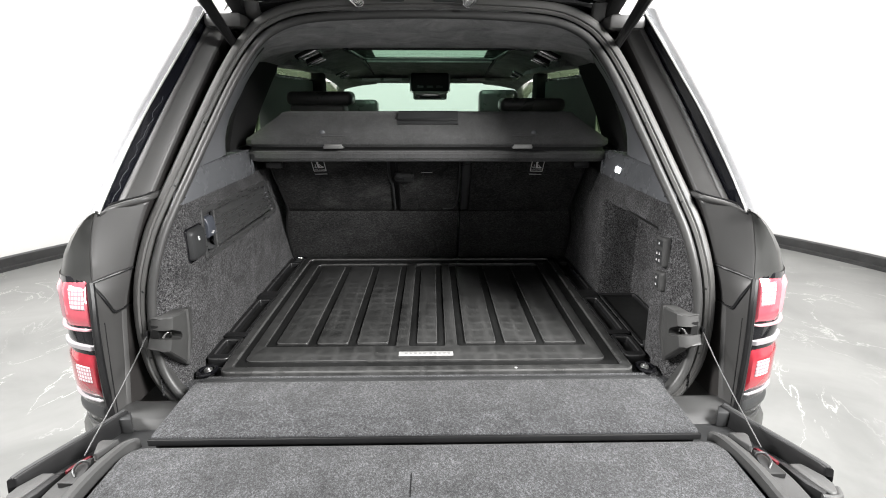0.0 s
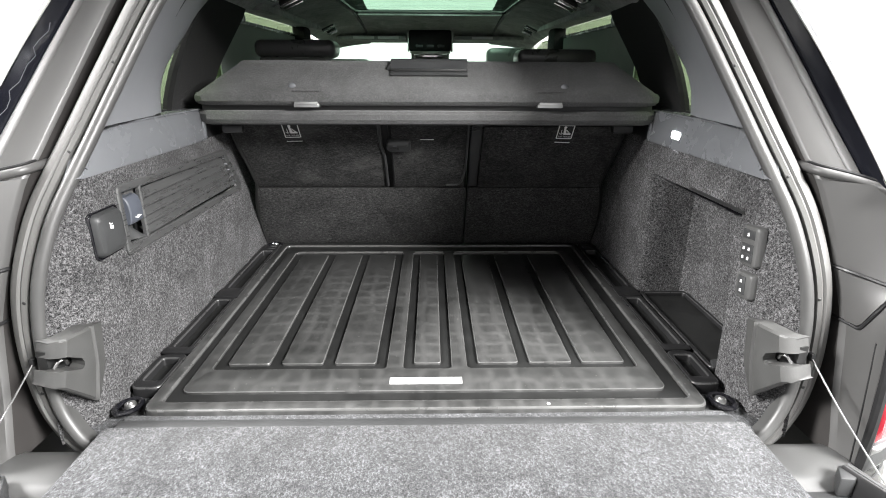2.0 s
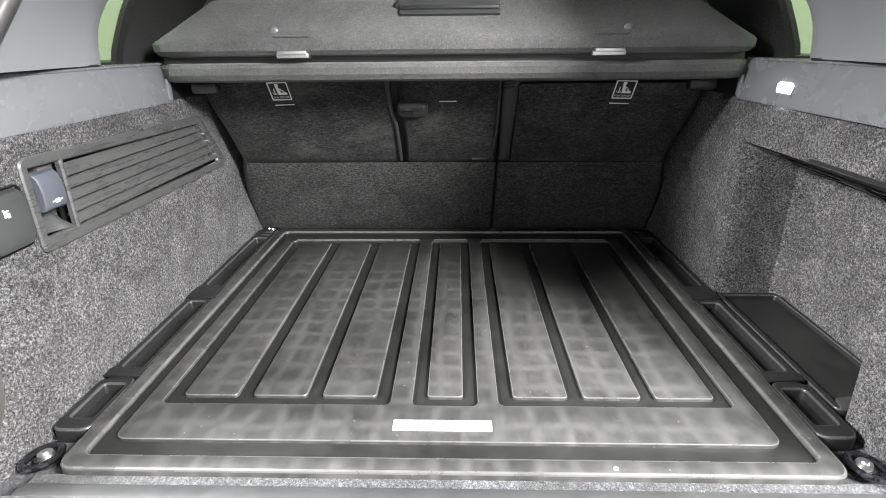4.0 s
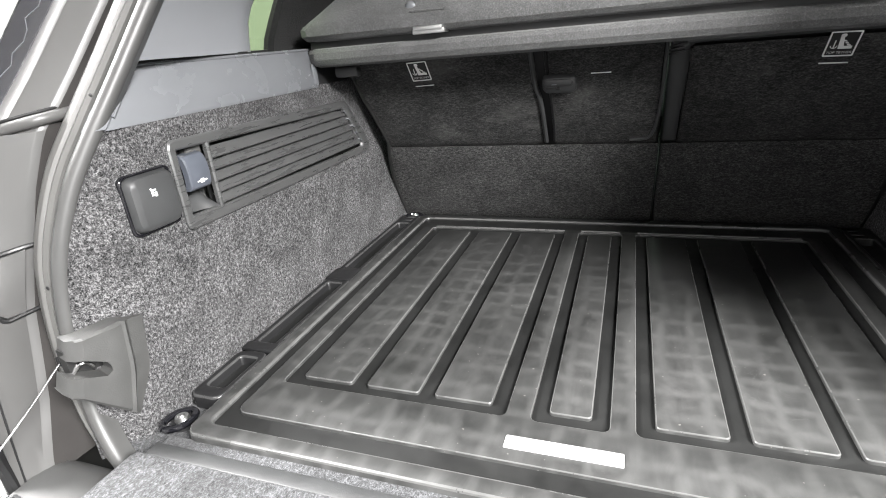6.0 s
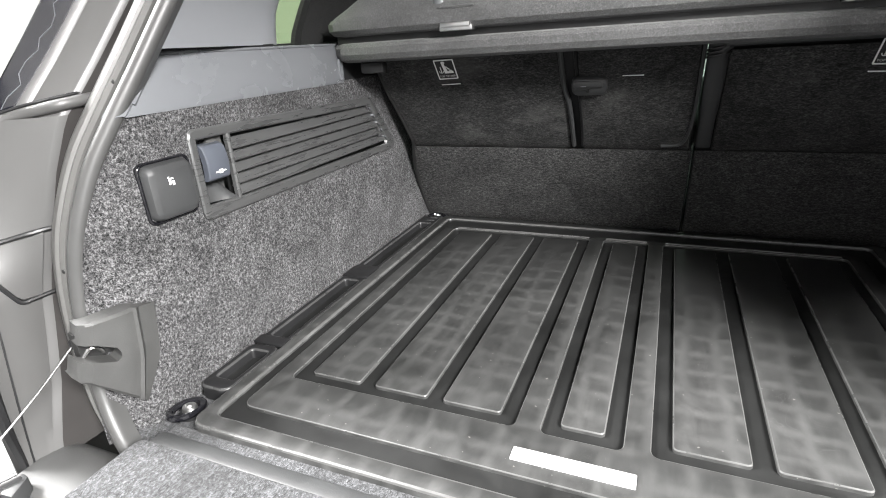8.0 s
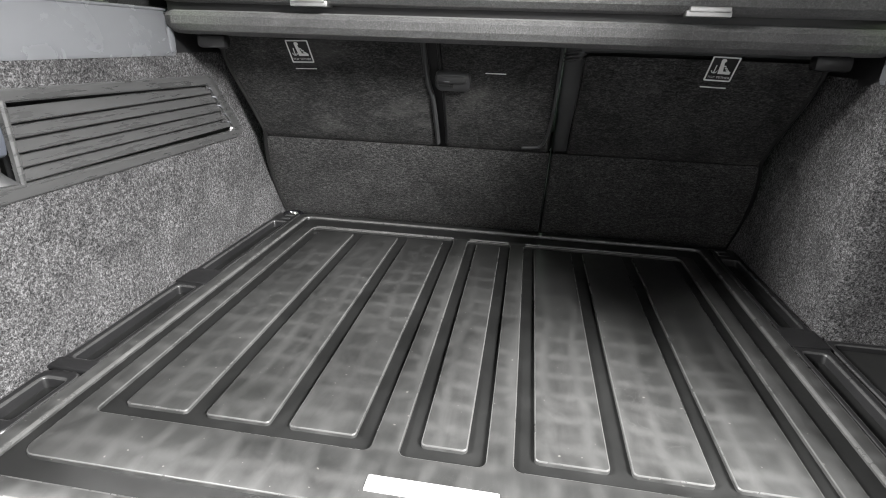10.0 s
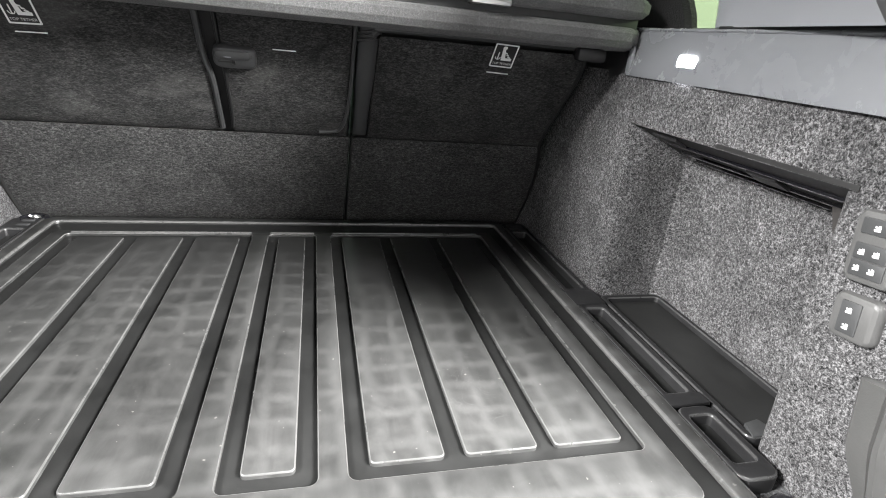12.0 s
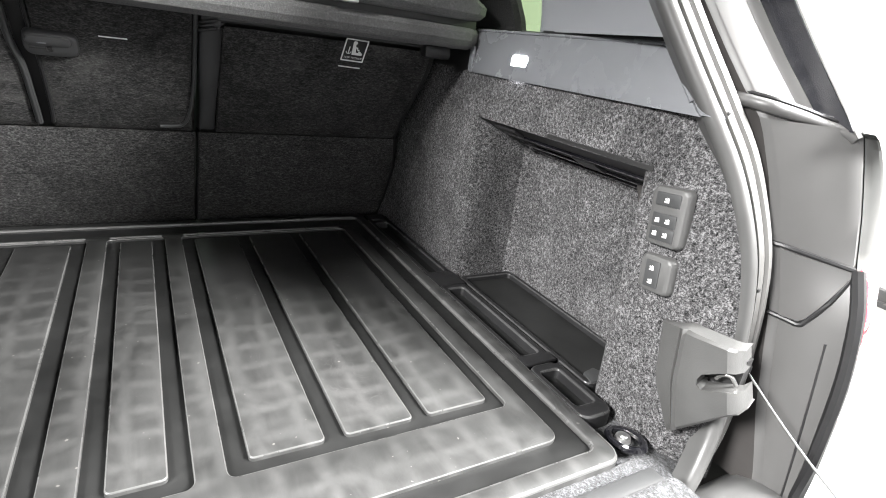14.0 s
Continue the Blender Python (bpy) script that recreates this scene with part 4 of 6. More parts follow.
# the ventilation panel with its louvres and the bag hook
def vent_panel():
    wall_x = 0.554
    m = on_side_wall(-1, wall_x)
    outline = [(0.134, 1.031), (0.1365, 1.0235), (0.144, 1.0195), (0.705, 1.014), (0.722, 1.017), (0.728, 1.030), (0.650, 1.128), (0.634, 1.143), (0.144, 1.151), (0.1365, 1.1475), (0.134, 1.140)]
    louvre_area = [(0.213, 1.037), (0.690, 1.030), (0.695, 1.037), (0.632, 1.116), (0.620, 1.126), (0.213, 1.134)]
    hook_area = [(0.148, 1.040), (0.205, 1.038), (0.205, 1.135), (0.148, 1.136)]

    def framed(outer, holes, z0, z1):
        bm = bmesh.new()
        edges = []

        def loop(pts, z):
            vs = [bm.verts.new((p[0], p[1], z)) for p in pts]
            return vs

        for i, pts in enumerate([outer] + holes):
            c = Vector((sum(p[0] for p in pts) / len(pts), sum(p[1] for p in pts) / len(pts)))
            k = -1 if i == 0 else 1
            soft = [(p[0] + k * 0.0025 * (1 if p[0] > c.x else -1), p[1] + k * 0.0025 * (1 if p[1] > c.y else -1)) for p in pts]
            lo, mid, hi = loop(pts, z0), loop(pts, z1 - 0.0022), loop(soft, z1)
            ring_strip(bm, lo, mid), ring_strip(bm, mid, hi)
            edges += [bm.edges.get((hi[j], hi[(j + 1) % len(hi)])) for j in range(len(hi))]
        bmesh.ops.triangle_fill(bm, edges=edges, use_beauty=True)
        return bm

    panel = part("vent_panel", turn(framed(outline, [louvre_area, hook_area], -0.002, 0.0065), m), VENT_PLASTIC, car, "dark plastic air vent panel with louvres and a bag hook")
    part("vent_back", turn(prism(louvre_area[:1] + [(0.620, 1.0311), (0.620, 1.126)] + louvre_area[-1:], -0.021, -0.018, 2), m), BLACK_PLASTIC, panel)
    part("vent_back", turn(prism([(0.615, 1.0315), (0.686, 1.0305), (0.690, 1.037), (0.632, 1.112), (0.615, 1.124)], -0.021, -0.018, 2), m), BLACK_PLASTIC, panel)
    for k in range(5):
        z = 1.047 + k * 0.0178
        far = 0.687 - k * 0.0145
        bm = bmesh.new()
        a = [bm.verts.new(p) for p in ((0.212, z - 0.0066, 0.0050), (far, z - 0.0072, 0.0050), (far + 0.004, z + 0.0066, -0.006), (0.212, z + 0.0088, -0.008))]
        b = [bm.verts.new(p) for p in ((0.212, z - 0.0084, 0.0030), (far, z - 0.0088, 0.0030), (far + 0.004, z + 0.0052, -0.010), (0.212, z + 0.0070, -0.012))]
        bm.faces.new(a), bm.faces.new(b), ring_strip(bm, a, b)
        part("louvre", turn(bm, m), VENT_PLASTIC, panel)
        part("louvre_end", turn(prism([(far - 0.004, z + 0.001), (far + 0.006, z - 0.004), (far + 0.008, z - 0.002), (far, z + 0.004)], -0.003, 0.0055, 2), m), GREY_PLASTIC, panel)
    # bag hook: a rounded block with a dished hollow below and a dark gap behind
    part("hook_back", turn(box((0.147, 1.038, -0.024), (0.206, 1.137, -0.021)), m), VENT_PLASTIC, panel)
    part("hook_gap", turn(box((0.176, 1.118, -0.021), (0.204, 1.134, -0.006), 0.001), m), MID_PLASTIC, panel)
    prof = [(1.126, -0.018), (1.1265, -0.004), (1.125, 0.004), (1.120, 0.0085), (1.110, 0.0115), (1.098, 0.0125), (1.085, 0.0118), (1.0775, 0.0100), (1.0745, 0.0065), (1.0740, -0.002), (1.0745, -0.018)]
    rows = []
    for z, d in prof:
        rows.append([Vector((y, z, d - k)) for y, k in ((0.1535, 0.012), (0.1535, 0.003), (0.1550, 0.0008), (0.160, 0), (0.174, 0), (0.189, 0), (0.1930, 0.0008), (0.1945, 0.003), (0.1945, 0.012))])
    hook = part("bag_hook", turn(sheet(rows), m), BLUE_PLASTIC, panel, "blue-grey folding bag hook")
    part("hook_mark", turn(box((0.165, 1.0855, 0.0112), (0.184, 1.0872, 0.0126)), m), WHITE_PRINT, hook)
    part("hook_mark", turn(box((0.171, 1.0835, 0.0112), (0.178, 1.0892, 0.0126)), m), WHITE_PRINT, hook)
    rows = []
    for k in range(9):
        t = k / 8
        rows.append([Vector((0.149 + 0.055 * t, 1.038 + 0.052 * (1 - u) * (1 - 0.75 * t ** 2.2), -0.020 + 0.022 * (t ** 2.4) * u + 0.004 * u)) for u in (0, 0.25, 0.5, 0.75, 1)])
    part("hook_hollow", turn(sheet(rows), m), DARK_PLASTIC, panel)


vent_panel()


def socket_flap():
    m = on_side_wall(-1, 0.556)
    flap = part("socket_flap", turn(plate((0.051, 1.044, 0.127, 1.119), [], 0.0, 0.018, 0.010, 0.014), m), DARK_PLASTIC, car, "dark plastic flap of the trailer socket")
    part("flap_rim", turn(plate((0.047, 1.040, 0.130, 1.123), [(0.051, 1.044, 0.127, 1.119)], 0.0, 0.007, 0.002, 0.011, 0.01), m), GLOSS_BLACK, flap)
    for y, z, w, h in ((0.082, 1.094, 0.0035, 0.008), (0.087, 1.0915, 0.0035, 0.006), (0.0845, 1.0975, 0.007, 0.002), (0.0805, 1.0995, 0.0025, 0.002)):
        part("flap_mark", turn(box((y - w / 2, z - h / 2, 0.0175), (y + w / 2, z + h / 2, 0.0184)), m), WHITE_PRINT, flap)


socket_flap()


def switch_panel(y, z, w, h, buttons, tilt):
    """A raised bezel with flat buttons and small white marks."""
    m = on_side_wall(1, 0.556) @ pose(y, z, 0, 0, 0, tilt)
    panel = part("switch_panel", turn(plate((-w / 2, -h / 2, w / 2, h / 2), [], -0.006, 0.0085, 0.005, 0.008), m), MID_PLASTIC, car, "grey switch panel with white symbols")
    for bx0, bz0, bx1, bz1, marks in buttons:
        b = part("button", turn(plate((bx0, bz0, bx1, bz1), [], 0.005, 0.0098, 0.0008, 0.0012), m), DARK_PLASTIC, panel)
        for mx, mz in marks:
            bm = prism([(mx - 0.0030, mz - 0.0026), (mx + 0.0026, mz - 0.0030), (mx + 0.0034, mz - 0.0012), (mx + 0.0006, mz - 0.0002), (mx - 0.0004, mz + 0.0030), (mx - 0.0026, mz + 0.0026)], 0.0096, 0.0101, 2)
            box((mx + 0.0010, mz + 0.0004, 0.0096), (mx + 0.0026, mz + 0.0020, 0.0101), bm=bm)
            part("symbol", turn(bm, m), SYMBOL_PRINT, b)


# the y axis of these plates runs forwards, so a button's far edge comes first
switch_panel(0.0575, 1.064, 0.049, 0.071, [(-0.0165, 0.0130, 0.0165, 0.0285, [(0.001, 0.0200)]),
                                            (-0.0155, -0.0118, 0.0170, 0.0040, [(0.0095, -0.0045), (-0.0045, -0.0040)]),
                                            (-0.0155, -0.0285, 0.0170, -0.0128, [(0.0100, -0.0205), (-0.0045, -0.0205)])], -5.5)
switch_panel(0.0510, 0.994, 0.045, 0.047, [(-0.0075, -0.0165, 0.0125, 0.0165, [(0.0035, 0.0075), (0.0030, -0.0090)])], -6)


def latch_cover(s):
    """The moulded cover round the lower tailgate's catch: a flange on the carpet, a ridge, and a box slotted from behind."""
    def along(pts, f):
        k = min(int(f * 2), 1)
        a, b = Vector(pts[k]), Vector(pts[k + 1])
        return a + (b - a) * (f * 2 - k)

    flange = [(0.5535, -0.024, 0.820), (0.5525, 0.012, 0.872), (0.5525, 0.024, 0.945)]
    foot = [(0.547, -0.031, 0.827), (0.546, -0.011, 0.888), (0.547, -0.003, 0.951)]
    ridge = [(0.543, -0.034, 0.829), (0.540, -0.018, 0.890), (0.541, -0.010, 0.954)]
    front = [(0.556, -0.080, 0.882), (0.553, -0.069, 0.919), (0.551, -0.058, 0.956)]
    tip = [(0.579, -0.085, 0.890), (0.578, -0.074, 0.919), (0.574, -0.064, 0.952)]
    fr = [0.0, 0.03, 0.10, 0.22, 0.36, 0.45, 0.55, 0.64, 0.78, 0.90, 0.97, 1.0]
    cols = [("flange", 0.0), ("flange", 0.12), ("foot", 0.0), ("ridge", 0.0), ("body", 0.05), ("body", 0.25), ("body", 0.43), ("body", 0.46), ("body", 0.54), ("body", 0.78), ("body", 1.0), ("end", 0.35), ("end", 1.0)]
    widen = {0.46: 0.05, 0.54: 0.09, 0.78: 0.115, 1.0: 0.14}
    bm = bmesh.new()
    grid = []
    for kind, u in cols:
        row = []
        for f in fr:
            if kind in ("body", "end") and 0.3 < f < 0.7:
                w = widen.get(u, 0.05) if kind == "body" else 0.15
                f = {0.36: 0.5 - w * 1.0 if w > 0.05 else 0.40, 0.45: 0.5 - w if w > 0.05 else 0.47, 0.55: 0.5 + w if w > 0.05 else 0.53, 0.64: 0.5 + w if w > 0.05 else 0.60}[f] if w <= 0.05 else {0.36: 0.5 - w - 0.03, 0.45: 0.5 - w, 0.55: 0.5 + w, 0.64: 0.5 + w + 0.03}[f]
            if kind == "flange":
                p = along(flange, f).lerp(along(foot, f), u)
                p.x -= 0.003 if u else 0.0
            elif kind == "foot":
                p = along(foot, f)
            elif kind == "ridge":
                p = along(ridge, f)
            elif kind == "body":
                p = along(ridge, f).lerp(along(front, f), u)
                p.x += 0.003 if u == 0.05 else 0.0
            else:
                p = along(front, f).lerp(along(tip, f), u)
                p.y -= 0.003 if u < 1 else 0
            edge = 0.004 if f in (0.0, 1.0) and kind in ("body", "end") else 0.0
            row.append(bm.verts.new((s * (p.x + edge), p.y, p.z)))
        grid.append(row)
    for i, (kind, u) in enumerate(cols[:-1]):
        for j in range(len(fr) - 1):
            if (kind == "end" or (kind == "body" and u >= 0.46)) and j == 5:
                continue
            bm.faces.new((grid[i][j], grid[i][j + 1], grid[i + 1][j + 1], grid[i + 1][j]))
    # walls back into the lining
    rims = [e for e in bm.edges if e.is_boundary and not (e.verts[0] in grid[0] and e.verts[1] in grid[0])]
    walls = bmesh.ops.extrude_edge_only(bm, edges=rims)
    for v in walls["geom"]:
        if isinstance(v, bmesh.types.BMVert):
            v.co += Vector((s * 0.026, 0.008, 0))
    cover = part("latch_cover", bm, LATCH_PLASTIC, car, "moulded grey cover round the tailgate catch")
    part("catch_well", turn(box((-0.008, -0.020, -0.020), (0.008, 0.020, 0.020)), pose(s * 0.588, -0.046, 0.918, 0, 0, s * 10)), TAG_BLACK, cover)
    part("catch", tube(spline([Vector((s * 0.566, -0.050, 0.910)), Vector((s * 0.564, -0.056, 0.919)), Vector((s * 0.567, -0.064, 0.921)), Vector((s * 0.574, -0.069, 0.911))], 5), 0.0024, 8), CHROME, cover, "bright steel catch")


for s in (-1, 1):
    latch_cover(s)


# roof, headliner and what hangs from it
def headliner():
    rows = []
    for y, zc, ze, w in ((0.306, 1.606, 1.550, 0.425), (0.33, 1.600, 1.548, 0.435), (0.45, 1.585, 1.540, 0.475), (0.60, 1.567, 1.530, 0.515), (0.665, 1.563, 1.527, 0.535), (0.70, 1.575, 1.525, 0.55), (0.85, 1.600, 1.525, 0.59), (1.10, 1.618, 1.525, 0.62), (1.35, 1.622, 1.53, 0.64)):
        rows.append([Vector((w * t, y, zc - (zc - ze) * abs(t) ** 5)) for t in [-1 + i / 12 for i in range(25)]])
    bm = sheet(rows, (0, 0, 0.02))
    for sgn in (-1, 1):
        rows = []
        for y, zc, ze, w in ((1.35, 1.622, 1.53, 0.64), (1.7, 1.622, 1.535, 0.645), (2.1, 1.612, 1.53, 0.64), (2.45, 1.560, 1.49, 0.62), (2.62, 1.495, 1.45, 0.60)):
            rows.append([Vector((sgn * w * t, y, zc - (zc - ze) * t ** 4)) for t in (0.60, 0.65, 0.7, 0.8, 0.88, 0.94, 1.0)])
        sheet(rows, (0, 0, 0.02), bm=bm)
    rows = []
    for y, zc in ((2.075, 1.600), (2.2, 1.588), (2.45, 1.550), (2.62, 1.495)):
        rows.append([Vector((0.36 * t, y, zc)) for t in (-1, -0.5, 0, 0.5, 1)])
    return sheet(rows, (0, 0, 0.02), bm=bm)


part("headliner", headliner(), HEADLINER, car, "dark suede headliner")
rows = []
for y, zc, ze, w in ((0.30, 1.66, 1.56, 0.50), (0.36, 1.70, 1.58, 0.53), (0.8, 1.74, 1.60, 0.62), (1.37, 1.755, 1.60, 0.66)):
    rows.append([Vector((w * t, y, zc - (zc - ze) * abs(t) ** 3)) for t in [-1 + i / 8 for i in range(17)]])
part("roof", sheet(rows), PAINT, car, "dark painted roof")
for sgn in (-1, 1):
    rows = []
    for y, zc, ze, w in ((1.37, 1.755, 1.60, 0.66), (2.0, 1.745, 1.58, 0.67), (2.5, 1.66, 1.52, 0.65), (2.66, 1.53, 1.47, 0.62)):
        rows.append([Vector((sgn * w * t, y, zc - (zc - ze) * t ** 3)) for t in (0.53, 0.7, 0.85, 1.0)])
    part("roof_side", sheet(rows), PAINT, car)
rows = [[Vector((x, y, z)) for x in (-0.40, 0, 0.40)] for y, z in ((2.10, 1.628), (2.5, 1.59), (2.66, 1.53))]
part("roof_front", sheet(rows), PAINT, car)
# rear roof edge above the seal, with the conduits and hinge arms of the upper tailgate
rows = []
for k in range(21):
    t = -1 + k / 10
    x = 0.50 * t
    zb = 1.645 - 0.055 * abs(t) ** 4
    rows.append([Vector((x, y, zb + dz)) for y, dz in ((0.315, -0.012), (0.30, 0.0), (0.285, 0.004), (0.278, 0.012), (0.30, 0.03), (0.33, 0.05))])
part("roof_edge", sheet(rows), GLOSS_BLACK, car)


def sunroof():
    bm = plate((-0.40, 1.36, 0.40, 2.10), [(-0.366, 1.40, 0.366, 2.06)], 1.612, 1.621, 0.002, 0.02, 0.03)
    roof_frame = part("sunroof_frame", bm, TAG_BLACK, car, "black frame of the glass roof")
    rows = [[Vector((x, y, 1.624 + 0.006 * (1 - (x / 0.39) ** 2))) for x in (-0.39, -0.17, 0, 0.17, 0.39)] for y in (1.37, 1.7, 2.14)]
    part("glass_roof", sheet(rows), ROOF_GLASS, roof_frame, "dark green glass roof panel")
    part("blind_edge", box((-0.366, 1.455, 1.6215), (0.366, 1.470, 1.6235), 0.0005), GREY_PLASTIC, roof_frame)


sunroof()


def grab_handle(s, x, y, z, k):
    """A chrome-framed reading lamp with a short hooked handle ahead of it."""
    m = pose(s * x, y, z, 0, s * 24, 0) @ Matrix.Scale(k, 4)
    bm = box((-0.045, -0.085, -0.004), (0.045, 0.005, 0.010), 0.004)
    base = part("grab_handle", turn(bm, m), BLACK_PLASTIC, car, "black roof handle and lamp with bright chromed trim")
    flip = m @ pose(0, 0, 0, 180)
    part("lamp_bezel", turn(plate((-0.044, -0.004, 0.044, 0.084), [(-0.036, 0.006, 0.036, 0.076)], 0.002, 0.010, 0.003, 0.010, 0.006), flip), CHROME, base, "chromed lamp bezel")
    part("reading_lamp", turn(plate((-0.022, 0.036, 0.022, 0.070), [], 0.002, 0.007, 0.002, 0.008), flip), CLEAR_LENS, base)
    for u in (-0.024, 0.0, 0.024):
        part("lamp_switch", turn(plate((u - 0.009, 0.010, u + 0.009, 0.028), [], 0.002, 0.007, 0.001, 0.003), flip), BRUSHED, base)
    part("grip", turn(box((-0.034, 0.012, -0.030), (0.034, 0.062, -0.004), 0.010, 3), m), BLACK_PLASTIC, base)
    for v in (0.008, 0.060):
        part("grip_trim", turn(box((-0.034, v, -0.032), (0.034, v + 0.006, -0.022), 0.002), m), CHROME, base)


for s in (-1, 1):
    grab_handle(s, 0.45, 1.02, 1.566, 1.0)
    grab_handle(s, 0.50, 2.05, 1.535, 0.7)


def rear_door_window(s):
    x = 0.665
    rows = [[Vector((s * x, y, z)) for y in (0.95, 1.5, 1.98)] for z in (1.0, 1.54)]
    pane = part("door_window", sheet(rows), GREEN_GLASS, car, "rear door window behind a mesh blind")
    part("sun_blind", box((min(s * 0.648, s * 0.653), 0.96, 1.0), (max(s * 0.648, s * 0.653), 1.93, 1.492), 0.001), BLIND, pane, "grey mesh blind, drawn up")
    part("blind_rail", box((min(s * 0.640, s * 0.656), 1.16, 1.490), (max(s * 0.640, s * 0.656), 1.93, 1.502), 0.003), GREY_PLASTIC, pane)
    part("blind_hook", box((min(s * 0.630, s * 0.650), 1.165, 1.497), (max(s * 0.630, s * 0.650), 1.185, 1.522), 0.005), GREY_PLASTIC, pane)
    bm = prism([(1.93, 0.95), (2.07, 0.95), (2.07, 1.53), (1.93, 1.56)], min(s * 0.60, s * 0.66), max(s * 0.60, s * 0.66), 0, 0.01)
    part("middle_pillar", bm, PILLAR_FELT, car, "black middle pillar")
    bm = box((min(s * 0.57, s * 0.66), 1.19, 1.535), (max(s * 0.57, s * 0.66), 2.6, 1.56), 0.006)
    part("door_header", bm, HEADLINER, car)
    rows = [[Vector((s * 0.655, y, z)) for y in (2.07, 2.35, 2.75)] for z in (1.0, 1.50)]
    part("door_window", sheet(rows), GREEN_GLASS, car, "front door window")
    part("door_panel", box((min(s * 0.64, s * 0.70), 1.0, 0.45), (max(s * 0.64, s * 0.70), 3.3, 1.0), 0.01), LEATHER, car, "black lined door panel")
    bm = tube(spline([Vector((s * 0.60, 2.60, 1.50)), Vector((s * 0.66, 2.85, 1.36)), Vector((s * 0.73, 3.30, 1.05))], 6), 0.028, 8)
    part("windscreen_pillar", bm, HEADLINER, car)


for s in (-1, 1):
    rear_door_window(s)
rows = [[Vector((x * w, y, z)) for x in (-1, -0.5, 0, 0.5, 1)] for w, y, z in ((0.61, 2.62, 1.50), (0.67, 2.95, 1.28), (0.73, 3.30, 1.05))]
part("windscreen", sheet(rows), SCREEN_GLASS, car, "clear windscreen with a faint green tint")
rows = [[Vector((x, y, z)) for x in (-0.78, 0, 0.78)] for y, z in ((3.10, 1.02), (3.30, 1.06), (3.6, 1.06), (4.55, 0.98), (4.80, 0.80), (4.82, 0.45))]
part("bonnet", sheet(rows), PAINT, car, "dark painted bonnet")
part("underbody", box((-0.76, 0.05, 0.36), (0.76, 4.75, 0.46), 0.02), DARK_PLASTIC, car, "dark underbody")
for wx in (-0.70, 0.70):
    for wy in (0.86, 3.78):
        def lathe(profile, n=40):
            return sheet([[Vector((wx + w, wy + r * math.cos(a), 0.372 + r * math.sin(a))) for w, r in profile] for a in (2 * math.pi * k / n for k in range(n + 1))])

        o = 1 if wx > 0 else -1
        wheel = part("wheel", lathe([(-0.125, 0.27), (-0.13, 0.34), (-0.11, 0.366), (-0.06, 0.3715), (0.06, 0.3715), (0.11, 0.366), (0.13, 0.34), (0.125, 0.27)]), SEAL_RUBBER, car, "black tyre on a dark alloy rim")
        part("rim", lathe([(o * 0.118, 0.275), (o * 0.125, 0.262), (o * 0.09, 0.24), (o * 0.07, 0.10), (o * 0.10, 0.06), (o * 0.10, 0.001)]), DARK_PLASTIC, wheel)
part("dashboard", box((-0.66, 2.72, 0.75), (0.66, 3.12, 1.02), 0.05, 3), LEATHER, car, "black dashboard")
part("cabin_floor", box((-0.69, 0.93, 0.42), (0.69, 3.4, 0.46)), FLOOR_CARPET, car)
for x0, x1 in ((-0.54, -0.14), (0.14, 0.54)):
    visor = part("sun_visor", box((x0, 2.44, 1.503), (x1, 2.58, 1.525), 0.008), HEADLINER, car, "dark folded sun visor")
    for k in range(2 if x0 < 0 else 1):
        part("visor_label", box((x0 + 0.10 + 0.14 * k, 2.437, 1.508), (x0 + 0.22 + 0.14 * k, 2.441, 1.522)), SYMBOL_PRINT, visor)
console = part("roof_console", box((-0.122, 2.41, 1.440), (0.122, 2.49, 1.556), 0.014, 3), BLACK_PLASTIC, car, "overhead console with switches")
for x in (-0.062, 0.0, 0.062):
    part("console_switch", box((x - 0.021, 2.402, 1.462), (x + 0.021, 2.415, 1.477), 0.004), GREY_PLASTIC, console)
for x in (-0.129, 0.121):
    part("console_side", box((x, 2.404, 1.440), (x + 0.008, 2.48, 1.545), 0.003), BRUSHED, console)
part("console_lip", box((-0.116, 2.402, 1.430), (0.116, 2.45, 1.442), 0.004), BRUSHED, console)
mirror = part("rear_view_mirror", box((-0.112, 2.50, 1.388), (0.112, 2.535, 1.448), 0.014, 3), BLACK_PLASTIC, car, "black rear-view mirror on the windscreen")
part("mirror_stem", box((-0.035, 2.51, 1.44), (0.035, 2.58, 1.53), 0.012), BLACK_PLASTIC, mirror)
part("mirror_glass", box((-0.104, 2.4985, 1.395), (0.104, 2.5005, 1.441), 0.0005), CHROME, mirror)


